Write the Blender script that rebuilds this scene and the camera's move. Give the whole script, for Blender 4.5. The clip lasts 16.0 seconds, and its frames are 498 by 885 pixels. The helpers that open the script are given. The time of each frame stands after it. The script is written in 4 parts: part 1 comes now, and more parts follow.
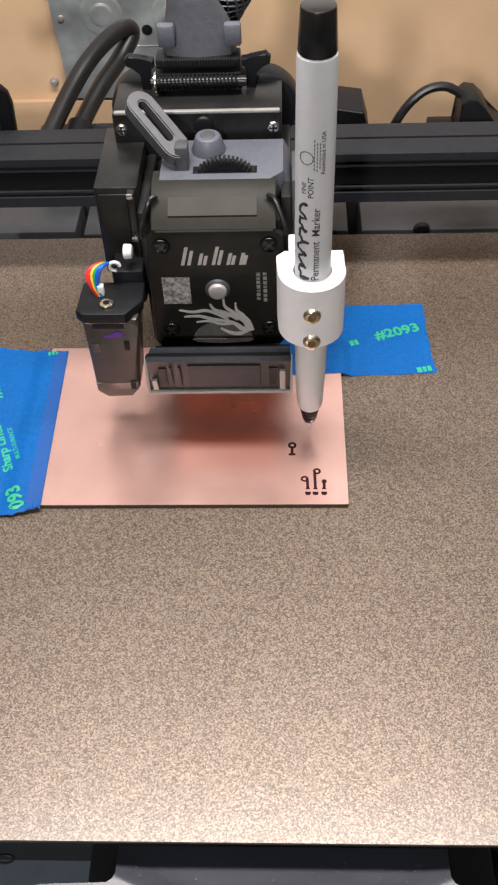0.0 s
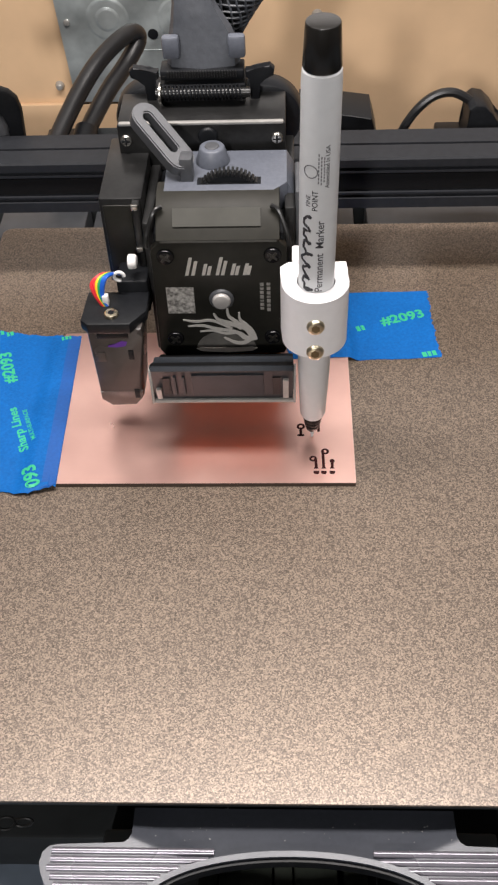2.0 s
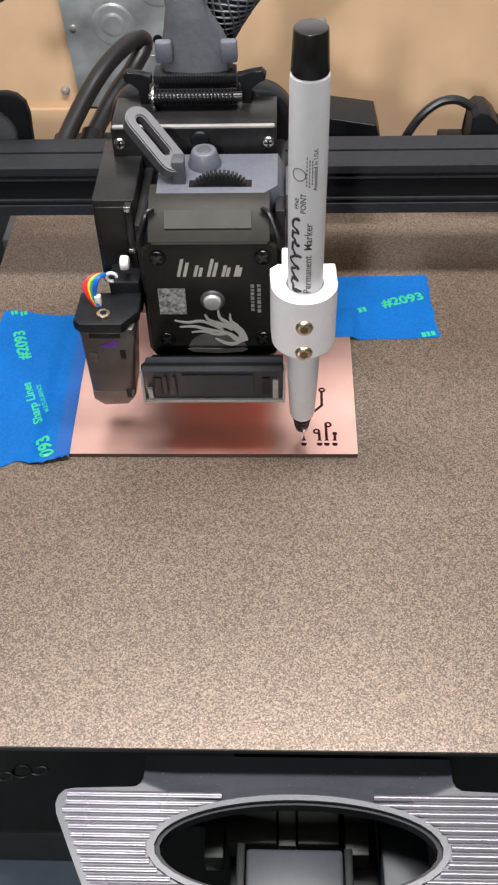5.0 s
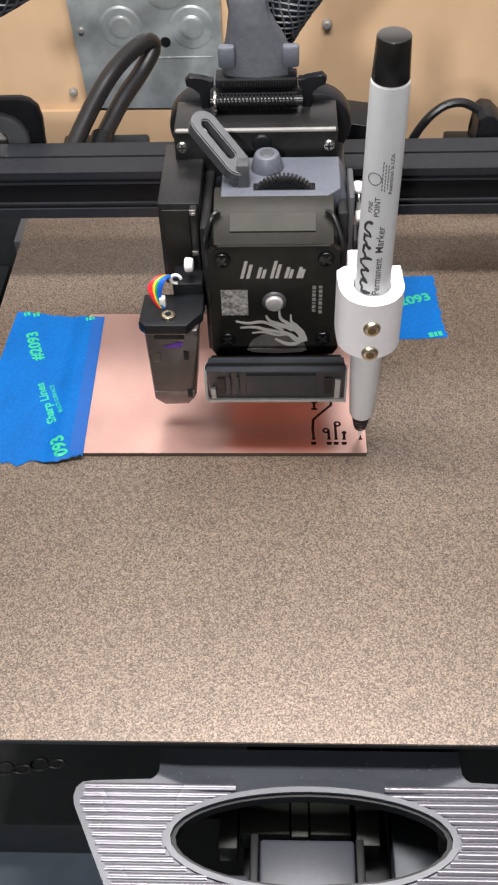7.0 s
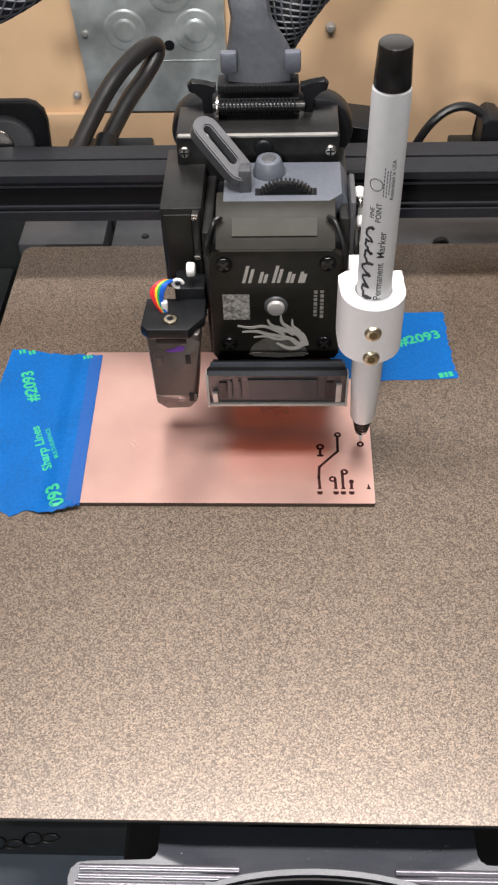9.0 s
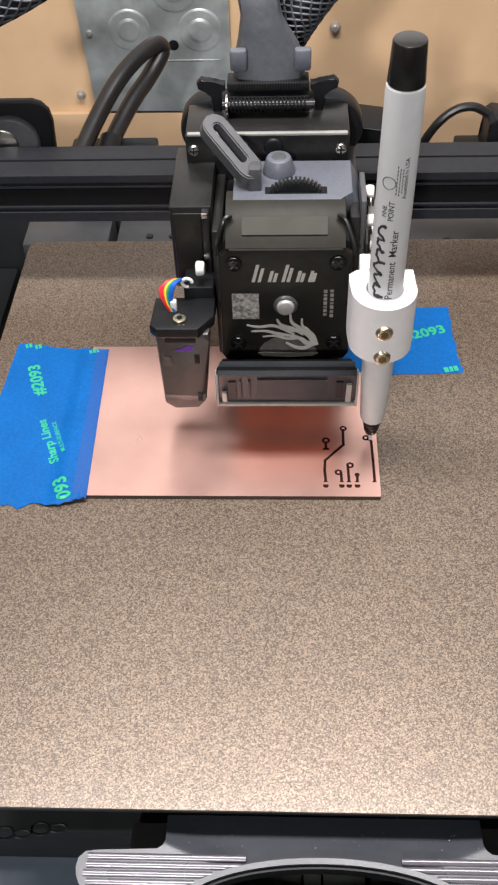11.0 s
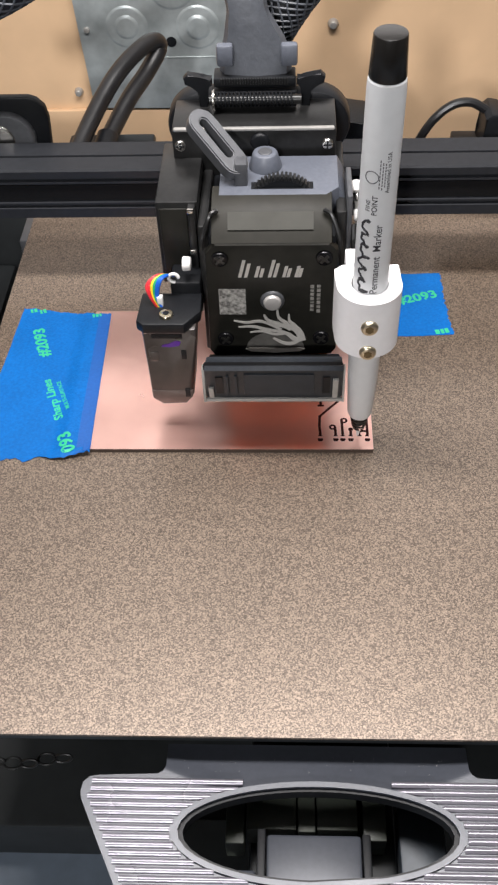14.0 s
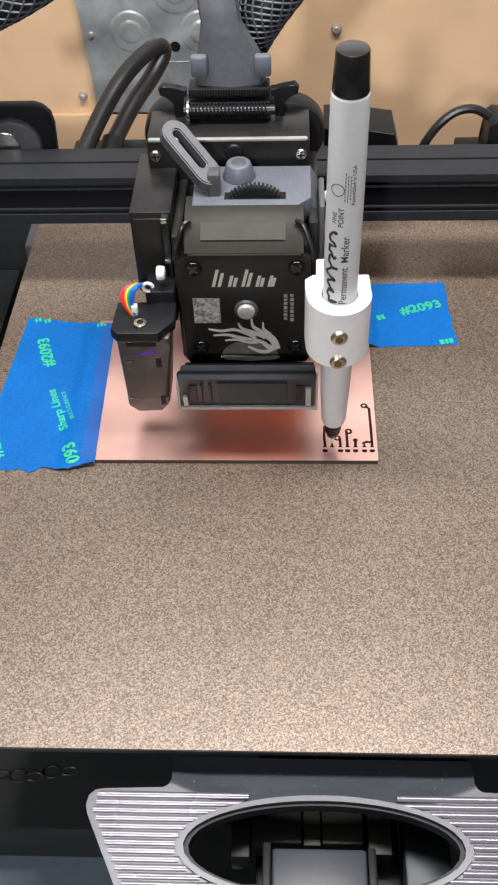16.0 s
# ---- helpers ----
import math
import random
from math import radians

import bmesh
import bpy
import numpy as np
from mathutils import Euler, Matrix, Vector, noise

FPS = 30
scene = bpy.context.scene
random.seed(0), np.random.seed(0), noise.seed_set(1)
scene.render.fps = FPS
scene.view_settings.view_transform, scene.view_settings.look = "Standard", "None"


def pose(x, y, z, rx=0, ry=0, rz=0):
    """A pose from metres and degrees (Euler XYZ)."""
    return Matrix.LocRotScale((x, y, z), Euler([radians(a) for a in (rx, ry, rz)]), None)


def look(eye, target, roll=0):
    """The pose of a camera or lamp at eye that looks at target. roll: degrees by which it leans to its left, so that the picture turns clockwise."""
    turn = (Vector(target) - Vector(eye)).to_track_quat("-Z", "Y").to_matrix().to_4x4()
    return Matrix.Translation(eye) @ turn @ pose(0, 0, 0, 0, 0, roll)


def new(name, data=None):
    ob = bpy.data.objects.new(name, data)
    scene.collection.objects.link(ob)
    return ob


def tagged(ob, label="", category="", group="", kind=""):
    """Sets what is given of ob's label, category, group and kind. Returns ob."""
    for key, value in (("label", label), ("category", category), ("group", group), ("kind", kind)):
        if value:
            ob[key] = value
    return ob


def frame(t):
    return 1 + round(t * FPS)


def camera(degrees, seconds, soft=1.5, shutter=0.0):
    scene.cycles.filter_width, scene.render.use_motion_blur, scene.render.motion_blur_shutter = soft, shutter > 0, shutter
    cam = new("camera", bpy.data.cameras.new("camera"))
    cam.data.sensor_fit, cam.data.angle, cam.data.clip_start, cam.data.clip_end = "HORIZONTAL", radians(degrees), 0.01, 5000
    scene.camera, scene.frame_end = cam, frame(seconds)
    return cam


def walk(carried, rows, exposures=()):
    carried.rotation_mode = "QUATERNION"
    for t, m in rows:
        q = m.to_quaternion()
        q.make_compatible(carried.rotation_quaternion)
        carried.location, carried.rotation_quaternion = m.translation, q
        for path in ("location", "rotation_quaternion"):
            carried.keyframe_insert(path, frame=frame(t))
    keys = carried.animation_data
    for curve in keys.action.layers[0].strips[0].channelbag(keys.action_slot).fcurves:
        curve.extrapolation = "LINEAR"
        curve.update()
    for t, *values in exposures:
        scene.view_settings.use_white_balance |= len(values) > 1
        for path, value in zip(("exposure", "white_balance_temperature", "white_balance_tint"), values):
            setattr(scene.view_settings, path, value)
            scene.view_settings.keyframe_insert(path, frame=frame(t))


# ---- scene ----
cam = camera(28.86, 16.0, soft=2.3)
# eye in millimetres, pitch, yaw and lean to the right in degrees
ROWS = [
    (0, -0.16, -104.82, 226.89, -47.60, 3.37, 2.82),
    (0.5, -0.97, -105.42, 228.56, -47.49, 3.43, 2.86),
    (1, -1.95, -104.84, 227.56, -47.50, 3.41, 2.79),
    (1.5, -2.60, -104.37, 227.73, -47.54, 3.41, 2.84),
    (2, -3.05, -104.35, 228.47, -47.54, 3.35, 2.73),
    (2.5, -3.47, -104.92, 228.88, -47.50, 3.41, 2.78),
    (3, -3.66, -104.21, 229.21, -47.51, 3.38, 2.74),
    (3.5, -3.43, -106.77, 229.86, -47.33, 3.31, 2.55),
    (6, -6.62, -109.21, 231.43, -47.24, 3.04, 2.13),
    (6.5, -6.72, -110.85, 233.51, -47.34, 3.36, 2.57),
    (7, -7.67, -111.10, 234.91, -47.41, 3.37, 2.53),
    (7.5, -8.91, -113.94, 233.32, -47.27, 3.32, 2.53),
    (8, -9.32, -111.47, 234.47, -47.36, 3.30, 2.47),
    (8.5, -8.14, -110.82, 234.56, -47.27, 3.37, 2.52),
    (9, -9.18, -111.41, 235.54, -47.28, 3.39, 2.46),
    (11.5, -10.71, -108.98, 235.05, -47.31, 3.55, 2.51),
    (12, -10.08, -107.91, 236.60, -47.44, 3.63, 2.64),
    (12.5, -10.40, -108.53, 235.62, -47.42, 3.54, 2.54),
    (13, -10.10, -108.62, 235.72, -47.41, 3.62, 2.62),
    (13.5, -10.13, -110.85, 235.87, -47.41, 3.59, 2.49),
    (14, -8.75, -110.72, 234.18, -47.36, 3.66, 2.64),
    (14.5, -8.56, -110.46, 235.45, -47.37, 3.81, 2.75),
    (15, -9.24, -109.41, 235.53, -47.37, 3.79, 2.73),
    (15.5, -9.27, -109.05, 235.67, -47.33, 3.67, 2.59),
    (16, -10.12, -110.56, 236.62, -47.34, 3.71, 2.62),
]
MM = 0.001
walk(cam, [(t, pose(x * MM, y * MM, z * MM, 90 + pitch, 0, yaw) @ pose(0, 0, 0, 0, 0, -lean)) for t, x, y, z, pitch, yaw, lean in ROWS],
     exposures=[(0.0, -0.29, 6490, 12), (3.2, -0.29, 6490, 12), (3.6, -0.25, 6430, 11), (6.0, -0.08, 6290, 11), (7.0, -0.06, 6290, 11), (7.5, -0.05, 6320, 11), (7.9, -0.18, 6400, 11), (9.0, -0.22, 6420, 11), (11.3, -0.14, 6370, 11), (12.0, -0.06, 6290, 11), (16.0, -0.07, 6290, 11)])
# travel of the bed along y, and of the head along x and z, in millimetres
BED = [(0, -22.85), (0.5, -22.51), (1, -21.13), (1.5, -23.11), (2, -12.35), (2.25, -8.80), (2.5, -10.67), (2.8, -17.80), (3, -20.89), (3.5, -11.58), (3.6, -3.60), (3.7, 0.60), (4.2, 1.50), (4.8, 1.00), (5.3, -3.00), (5.8, -7.20), (6, -7.11), (6.1, -6.70), (6.2, -4.70), (6.3, -1.00), (6.5, -0.74), (7, -0.00), (7.3, 0.00), (7.4, -5.30), (7.5, -16.61), (7.6, -17.80), (8, -18.27), (8.5, -19.10), (9, -19.81), (9.2, -18.00), (9.6, -16.50), (10.2, -1.50), (10.5, -0.80), (10.9, -15.50), (11.2, -16.50), (11.3, -14.60), (11.4, -8.40), (11.5, -3.22), (11.6, -0.40), (12, 0.00), (12.5, 1.49), (13, 1.73), (13.5, 1.53), (14, 1.64), (14.5, -0.38), (15, -0.60), (15.5, -0.23), (16, -0.67)]
HEAD = [(0, -9.01, 0.66), (0.5, -9.19, -0.84), (1, -8.48, 0.52), (1.5, -9.11, -0.63), (2, -10.91, -0.76), (2.5, -12.07, -0.66), (3, -8.44, -0.34), (3.5, -10.89, 0.56), (3.6, -13.20, -0.20), (3.7, -14.60, -0.60), (5.8, -15.70, 0.20), (6, -15.68, 0.28), (6.1, -15.20, 0.30), (6.2, -9.60, 0.60), (6.3, -2.80, 0.40), (6.4, -0.20, 0.20), (6.5, 0.07, 0.15), (7, 0.00, -0.07), (7.5, -1.39, 0.13), (8, -1.13, -0.34), (8.5, -1.50, 0.50), (9, -1.19, -0.57), (9.2, -0.90, -0.40), (11.3, -0.10, 0.40), (11.5, -0.02, 0.71), (12, 0.28, -0.07), (12.5, -0.20, 0.33), (13, -0.22, -0.01), (13.5, -2.78, 0.19), (14, -2.79, 0.16), (14.5, -2.21, 0.23), (15, -2.32, -0.00), (15.2, -2.30, 0.20), (15.3, -4.30, 0.90), (15.4, -11.60, 0.90), (15.5, -12.59, 0.79), (16, -12.54, -0.64)]

# ---------------------------------------------------------------- world and light
world = bpy.data.worlds.new("world")
scene.world = world
world.use_nodes = True
world.node_tree.nodes["Background"].inputs["Color"].default_value = (0.9, 0.95, 1.0, 1)
world.node_tree.nodes["Background"].inputs["Strength"].default_value = 0.02


def area(name, eye, target, sx, sy, watts, colour):
    lamp = bpy.data.lights.new(name, "AREA")
    lamp.shape, lamp.size, lamp.size_y, lamp.energy, lamp.color = "RECTANGLE", sx, sy, watts, colour
    ob = new(name, lamp)
    ob.matrix_world = look(eye, target)
    return ob


area("shop_lamp", (-0.02, 0.115, 0.48), (-0.02, 0.115, 0.0), 0.42, 0.06, 4.95, (1.0, 0.945, 0.90))
area("room_lamp", (-0.22, -1.15, 0.72), (0.0, 0.2, 0.0), 0.07, 0.07, 12.3, (1.0, 0.97, 0.94))


# ---------------------------------------------------------------- materials
def material(name, colour, rough=0.5, metal=0.0, spread=0.15, scale=300.0, bump=0.0, bump_scale=None, second=None, coarse=40.0, spec=0.5, rough_spread=0.1, detail=4.0):
    m = bpy.data.materials.new(name)
    m.use_nodes = True
    nt = m.node_tree
    bsdf = nt.nodes["Principled BSDF"]
    co = nt.nodes.new("ShaderNodeTexCoord")
    n1 = nt.nodes.new("ShaderNodeTexNoise")
    n1.inputs["Scale"].default_value, n1.inputs["Detail"].default_value = scale, detail
    n2 = nt.nodes.new("ShaderNodeTexNoise")
    n2.inputs["Scale"].default_value, n2.inputs["Detail"].default_value = coarse, 3.0
    for n in (n1, n2):
        nt.links.new(co.outputs["Object"], n.inputs["Vector"])
    mix = nt.nodes.new("ShaderNodeMix")
    mix.data_type = "FLOAT"
    mix.inputs[0].default_value = 0.4
    nt.links.new(n1.outputs["Fac"], mix.inputs[2])
    nt.links.new(n2.outputs["Fac"], mix.inputs[3])
    ramp = nt.nodes.new("ShaderNodeValToRGB")
    ramp.color_ramp.elements[0].position, ramp.color_ramp.elements[1].position = 0.3, 0.7
    lo = [c * (1 - spread) for c in colour]
    hi = second if second else [min(1.0, c * (1 + spread)) for c in colour]
    ramp.color_ramp.elements[0].color, ramp.color_ramp.elements[1].color = (*lo, 1), (*hi, 1)
    nt.links.new(mix.outputs[0], ramp.inputs["Fac"])
    nt.links.new(ramp.outputs["Color"], bsdf.inputs["Base Color"])
    rr = nt.nodes.new("ShaderNodeMapRange")
    rr.inputs["To Min"].default_value, rr.inputs["To Max"].default_value = max(0.02, rough - rough_spread), min(1, rough + rough_spread)
    nt.links.new(n2.outputs["Fac"], rr.inputs["Value"])
    nt.links.new(rr.outputs["Result"], bsdf.inputs["Roughness"])
    bsdf.inputs["Metallic"].default_value = metal
    bsdf.inputs["Specular IOR Level"].default_value = spec
    if bump:
        b = nt.nodes.new("ShaderNodeBump")
        b.inputs["Strength"].default_value, b.inputs["Distance"].default_value = bump, 0.0003
        n3 = nt.nodes.new("ShaderNodeTexNoise")
        n3.inputs["Scale"].default_value = bump_scale or scale
        nt.links.new(co.outputs["Object"], n3.inputs["Vector"])
        nt.links.new(n3.outputs["Fac"], b.inputs["Height"])
        nt.links.new(b.outputs["Normal"], bsdf.inputs["Normal"])
    return m


def speckled(name):
    """Powder-coated spring steel: light and dark grains of half a millimetre."""
    m = bpy.data.materials.new(name)
    m.use_nodes = True
    nt = m.node_tree
    bsdf = nt.nodes["Principled BSDF"]
    co = nt.nodes.new("ShaderNodeTexCoord")
    n1 = nt.nodes.new("ShaderNodeTexVoronoi")
    n1.inputs["Scale"].default_value = 3200.0
    split = nt.nodes.new("ShaderNodeSeparateColor")
    nt.links.new(n1.outputs["Color"], split.inputs["Color"])
    n2 = nt.nodes.new("ShaderNodeTexNoise")
    n2.inputs["Scale"].default_value, n2.inputs["Detail"].default_value = 14.0, 3.0
    for n in (n1, n2):
        nt.links.new(co.outputs["Object"], n.inputs["Vector"])
    ramp = nt.nodes.new("ShaderNodeValToRGB")
    e = ramp.color_ramp.elements
    e[0].position, e[0].color = 0.0, (0.062, 0.047, 0.035, 1)
    e[1].position, e[1].color = 1.0, (0.300, 0.230, 0.174, 1)
    mid = e.new(0.45)
    mid.color = (0.142, 0.108, 0.082, 1)
    nt.links.new(split.outputs["Red"], ramp.inputs["Fac"])
    hue = nt.nodes.new("ShaderNodeHueSaturation")
    val = nt.nodes.new("ShaderNodeMapRange")
    val.inputs["To Min"].default_value, val.inputs["To Max"].default_value = 0.85, 1.15
    nt.links.new(n2.outputs["Fac"], val.inputs["Value"])
    nt.links.new(val.outputs["Result"], hue.inputs["Value"])
    nt.links.new(ramp.outputs["Color"], hue.inputs["Color"])
    nt.links.new(hue.outputs["Color"], bsdf.inputs["Base Color"])
    bsdf.inputs["Roughness"].default_value = 0.42
    bsdf.inputs["Metallic"].default_value = 0.42
    bsdf.inputs["Coat Weight"].default_value, bsdf.inputs["Coat Roughness"].default_value = 0.30, 0.22
    bsdf.inputs["Coat IOR"].default_value = 1.6
    b = nt.nodes.new("ShaderNodeBump")
    b.inputs["Strength"].default_value, b.inputs["Distance"].default_value = 0.12, 0.0001
    nt.links.new(split.outputs["Green"], b.inputs["Height"])
    nt.links.new(b.outputs["Normal"], bsdf.inputs["Normal"])
    return m


def brushed(name, colour, rough, stretch, metal=1.0, spread=0.12):
    """Metal with fine scratches along x and blotches."""
    m = material(name, colour, rough, metal, spread, 60.0, 0.0, None, None, 25.0)
    nt = m.node_tree
    co = [n for n in nt.nodes if n.type == "TEX_COORD"][0]
    mp = nt.nodes.new("ShaderNodeMapping")
    mp.inputs["Scale"].default_value = stretch
    nt.links.new(co.outputs["Object"], mp.inputs["Vector"])
    n = nt.nodes.new("ShaderNodeTexNoise")
    n.inputs["Scale"].default_value = 1.0
    nt.links.new(mp.outputs["Vector"], n.inputs["Vector"])
    b = nt.nodes.new("ShaderNodeBump")
    b.inputs["Strength"].default_value, b.inputs["Distance"].default_value = 0.12, 0.0002
    nt.links.new(n.outputs["Fac"], b.inputs["Height"])
    nt.links.new(b.outputs["Normal"], nt.nodes["Principled BSDF"].inputs["Normal"])
    return m


PEI = speckled("powder_coated_steel")
COPPER = brushed("copper_foil", (0.955, 0.58, 0.505), 0.30, (30, 2600, 30), 0.86)
EPOXY = material("board_core", (0.06, 0.04, 0.03), 0.6)
INK = material("marker_ink", (0.032, 0.008, 0.008), 0.8, 0, 0.3, 3000, spec=0.1)
TAPE = material("blue_paper_tape", (0.001, 0.105, 0.37), 0.6, 0, 0.2, 900, 0.4, 1400, None, 60, 0.2)
TAPE_PRINT = material("green_print", (0.025, 0.40, 0.20), 0.55, 0, 0.25, 1500)
TAPE_EDGE = material("blue_tape_fold", (0.003, 0.078, 0.32), 0.55, 0, 0.14, 900, 0.2, 1400, None, 60)
BLACK = material("black_plastic", (0.008, 0.0088, 0.0105), 0.42, 0, 0.3, 900, 0.12, 2500, spec=0.22)
BLACK_GLOSS = material("black_satin_plate", (0.015, 0.0145, 0.012), 0.36, 0, 0.3, 300, 0.0, None, None, 30, 0.25, 0.06)
SMOKE = material("smoked_plastic", (0.021, 0.020, 0.016), 0.5, 0, 0.25, 250, 0.0, None, None, 30, 0.22, 0.08)
BLACK_METAL = material("black_anodised", (0.027, 0.027, 0.027), 0.34, 0.5, 0.25, 600, 0.05, 2500, None, 20)
GREY_TOP = material("blue_grey_plastic", (0.105, 0.115, 0.14), 0.42, 0, 0.15, 900, 0.15, 3000)
GREY_LEVER = material("grey_lever_metal", (0.085, 0.088, 0.095), 0.36, 0.2, 0.15, 700, 0.08, 2000)
GREY_SLEEVE = material("dark_grey_cable_cover", (0.062, 0.068, 0.080), 0.5, 0, 0.2, 500, 0.2, 1200)
HANDLE = material("grey_moulded_plastic", (0.048, 0.053, 0.066), 0.34, 0.1, 0.1, 800, 0.06, 2500)
# much paler than HANDLE: the ridges' highlights are put into the colour
RIDGE = material("ridge_highlight", (0.22, 0.21, 0.24), 0.27, 0.5, 0.1, 800)
STEEL = material("bright_steel", (0.62, 0.60, 0.56), 0.25, 1.0, 0.1, 500)
CLEAR_EDGE = material("clear_plastic_edge", (0.36, 0.35, 0.33), 0.2, 0, 0.15, 400)
BRASS = material("zinc_yellow_screw", (0.70, 0.62, 0.46), 0.28, 1.0, 0.15, 600)
DARK_BRASS = material("screw_recess", (0.20, 0.15, 0.08), 0.4, 0.8, 0.15, 600)
GALVANISED = material("galvanised_steel", (0.55, 0.62, 0.63), 0.34, 0.5, 0.5, 70, 0.3, 160, (0.74, 0.80, 0.80), 26)
GANTRY = material("matt_black_profile", (0.020, 0.0215, 0.025), 0.5, 0, 0.2, 400, 0.04, 2500, None, 12, 0.15)
BELT = material("matt_black_belt", (0.007, 0.007, 0.0075), 0.7, 0, 0.2, 900, 0.1, 2500, None, 30, 0.1)
SCREW_BLACK = material("glossy_black_screw", (0.006, 0.006, 0.007), 0.2, 0.3, 0.2, 600)
# for the unseen panel that whitens reflections
PANEL_WHITE = material("white_reflector", (0.82, 0.81, 0.80), 0.6, 0, 0.03, 40, 0, None, None, 4)
WORN = material("worn_bright_edge", (0.40, 0.39, 0.37), 0.3, 0.4, 0.15, 500)
PANEL = material("slate_window", (0.030, 0.035, 0.042), 0.42, 0, 0.2, 300, spec=0.3)
PLYWOOD = material("plywood", (0.66, 0.45, 0.27), 0.6, 0, 0.16, 25, 0.1, 200, None, 6)
WHITE_PRINT = material("white_printed_plastic", (0.80, 0.79, 0.80), 0.45, 0, 0.04, 400, 0.1, 2500)
PEN_BODY = material("grey_marker_barrel", (0.63, 0.64, 0.65), 0.34, 0, 0.05, 300)
PEN_BLACK = material("black_marker_plastic", (0.012, 0.011, 0.010), 0.25, 0, 0.2, 300)
PEN_PRINT = material("black_barrel_print", (0.02, 0.02, 0.025), 0.5, 0, 0.2, 900)
DIM_PRINT = material("worn_silver_print", (0.27, 0.26, 0.24), 0.5, 0.1, 0.45, 1100, 0, None, None, 700)
SILVER_PRINT = material("silver_print", (0.60, 0.58, 0.54), 0.45, 0.3, 0.12, 1200)
PROBE = material("dark_translucent_plastic", (0.055, 0.046, 0.042), 0.28, 0, 0.3, 200, 0, None, None, 40, 0.6)
PROBE_PALE = material("pale_translucent_plastic", (0.115, 0.085, 0.075), 0.3, 0, 0.3, 200, 0, None, None, 40, 0.5)
PURPLE = material("violet_lamp_glint", (0.10, 0.015, 0.30), 0.3)
RED = material("red_wire", (0.62, 0.02, 0.03), 0.4)
YELLOW = material("yellow_wire", (0.80, 0.55, 0.02), 0.4)
GREEN = material("green_wire", (0.02, 0.30, 0.10), 0.4)
BLUE = material("blue_wire", (0.01, 0.10, 0.50), 0.4)
WHITE = material("white_wire", (0.75, 0.74, 0.72), 0.4)
RUBBER = material("black_cable_rubber", (0.011, 0.011, 0.012), 0.38, 0, 0.25, 400, 0.1, 900)
BASE_GREY = material("grey_painted_steel", (0.055, 0.058, 0.064), 0.5, 0.1, 0.15, 200, 0.1, 1200)
BASE_DARK = material("dark_base_steel", (0.013, 0.015, 0.016), 0.45, 0.1, 0.25, 200)
OLIVE = material("dark_olive_plastic", (0.040, 0.046, 0.036), 0.5, 0, 0.2, 400)
SLATE = material("dark_slate_plastic", (0.040, 0.050, 0.062), 0.45, 0, 0.2, 400)
ALUMINIUM = material("bare_aluminium", (0.50, 0.48, 0.46), 0.38, 0.35, 0.08, 300)
AMBER = material("amber_bounce", (0.62, 0.20, 0.05), 0.35, 0, 0.2, 200)
SLOT_SHEEN = material("screw_cross", (0.028, 0.027, 0.025), 0.3, 0.4, 0.2, 600)
SHROUD = material("blue_black_plastic", (0.021, 0.024, 0.029), 0.36, 0, 0.3, 700, 0.1, 2000, spec=0.4)
TABLE = material("bench_top", (0.12, 0.15, 0.19), 0.5, 0, 0.2, 120, 0.05, 500, None, 8)
PAINT = material("painted_room_wall", (0.26, 0.25, 0.24), 0.8, 0, 0.06, 40, 0, None, None, 3)
CEILING = material("white_ceiling", (0.60, 0.59, 0.57), 0.8, 0, 0.05, 40, 0, None, None, 3)


# ---------------------------------------------------------------- shapes, all in millimetres
def box(bm, x0, x1, y0, y1, z0, z1, bevel=0.0, seg=2, turn=None):
    c = Vector(((x0 + x1) / 2, (y0 + y1) / 2, (z0 + z1) / 2))
    vs = bmesh.ops.create_cube(bm, size=1, matrix=Matrix.Translation(c) @ (turn or Matrix()) @ Matrix.Diagonal((x1 - x0, y1 - y0, z1 - z0, 1)))["verts"]
    if bevel:
        es = list({e for v in vs for e in v.link_edges})
        bmesh.ops.bevel(bm, geom=es, offset=bevel, segments=seg, affect="EDGES", profile=0.5)
    return bm


def cone(bm, a, b, ra, rb, seg=24, bevel=0.0):
    a, b = Vector(a), Vector(b)
    d = b - a
    m = Matrix.Translation((a + b) / 2) @ d.to_track_quat("Z", "Y").to_matrix().to_4x4()
    vs = bmesh.ops.create_cone(bm, cap_ends=True, cap_tris=False, segments=seg, radius1=ra, radius2=rb, depth=d.length, matrix=m)["verts"]
    if bevel:
        es = [e for e in {e for v in vs for e in v.link_edges} if any(len(f.verts) > 4 for f in e.link_faces)]
        bmesh.ops.bevel(bm, geom=es, offset=bevel, segments=2, affect="EDGES", profile=0.5)
    return bm


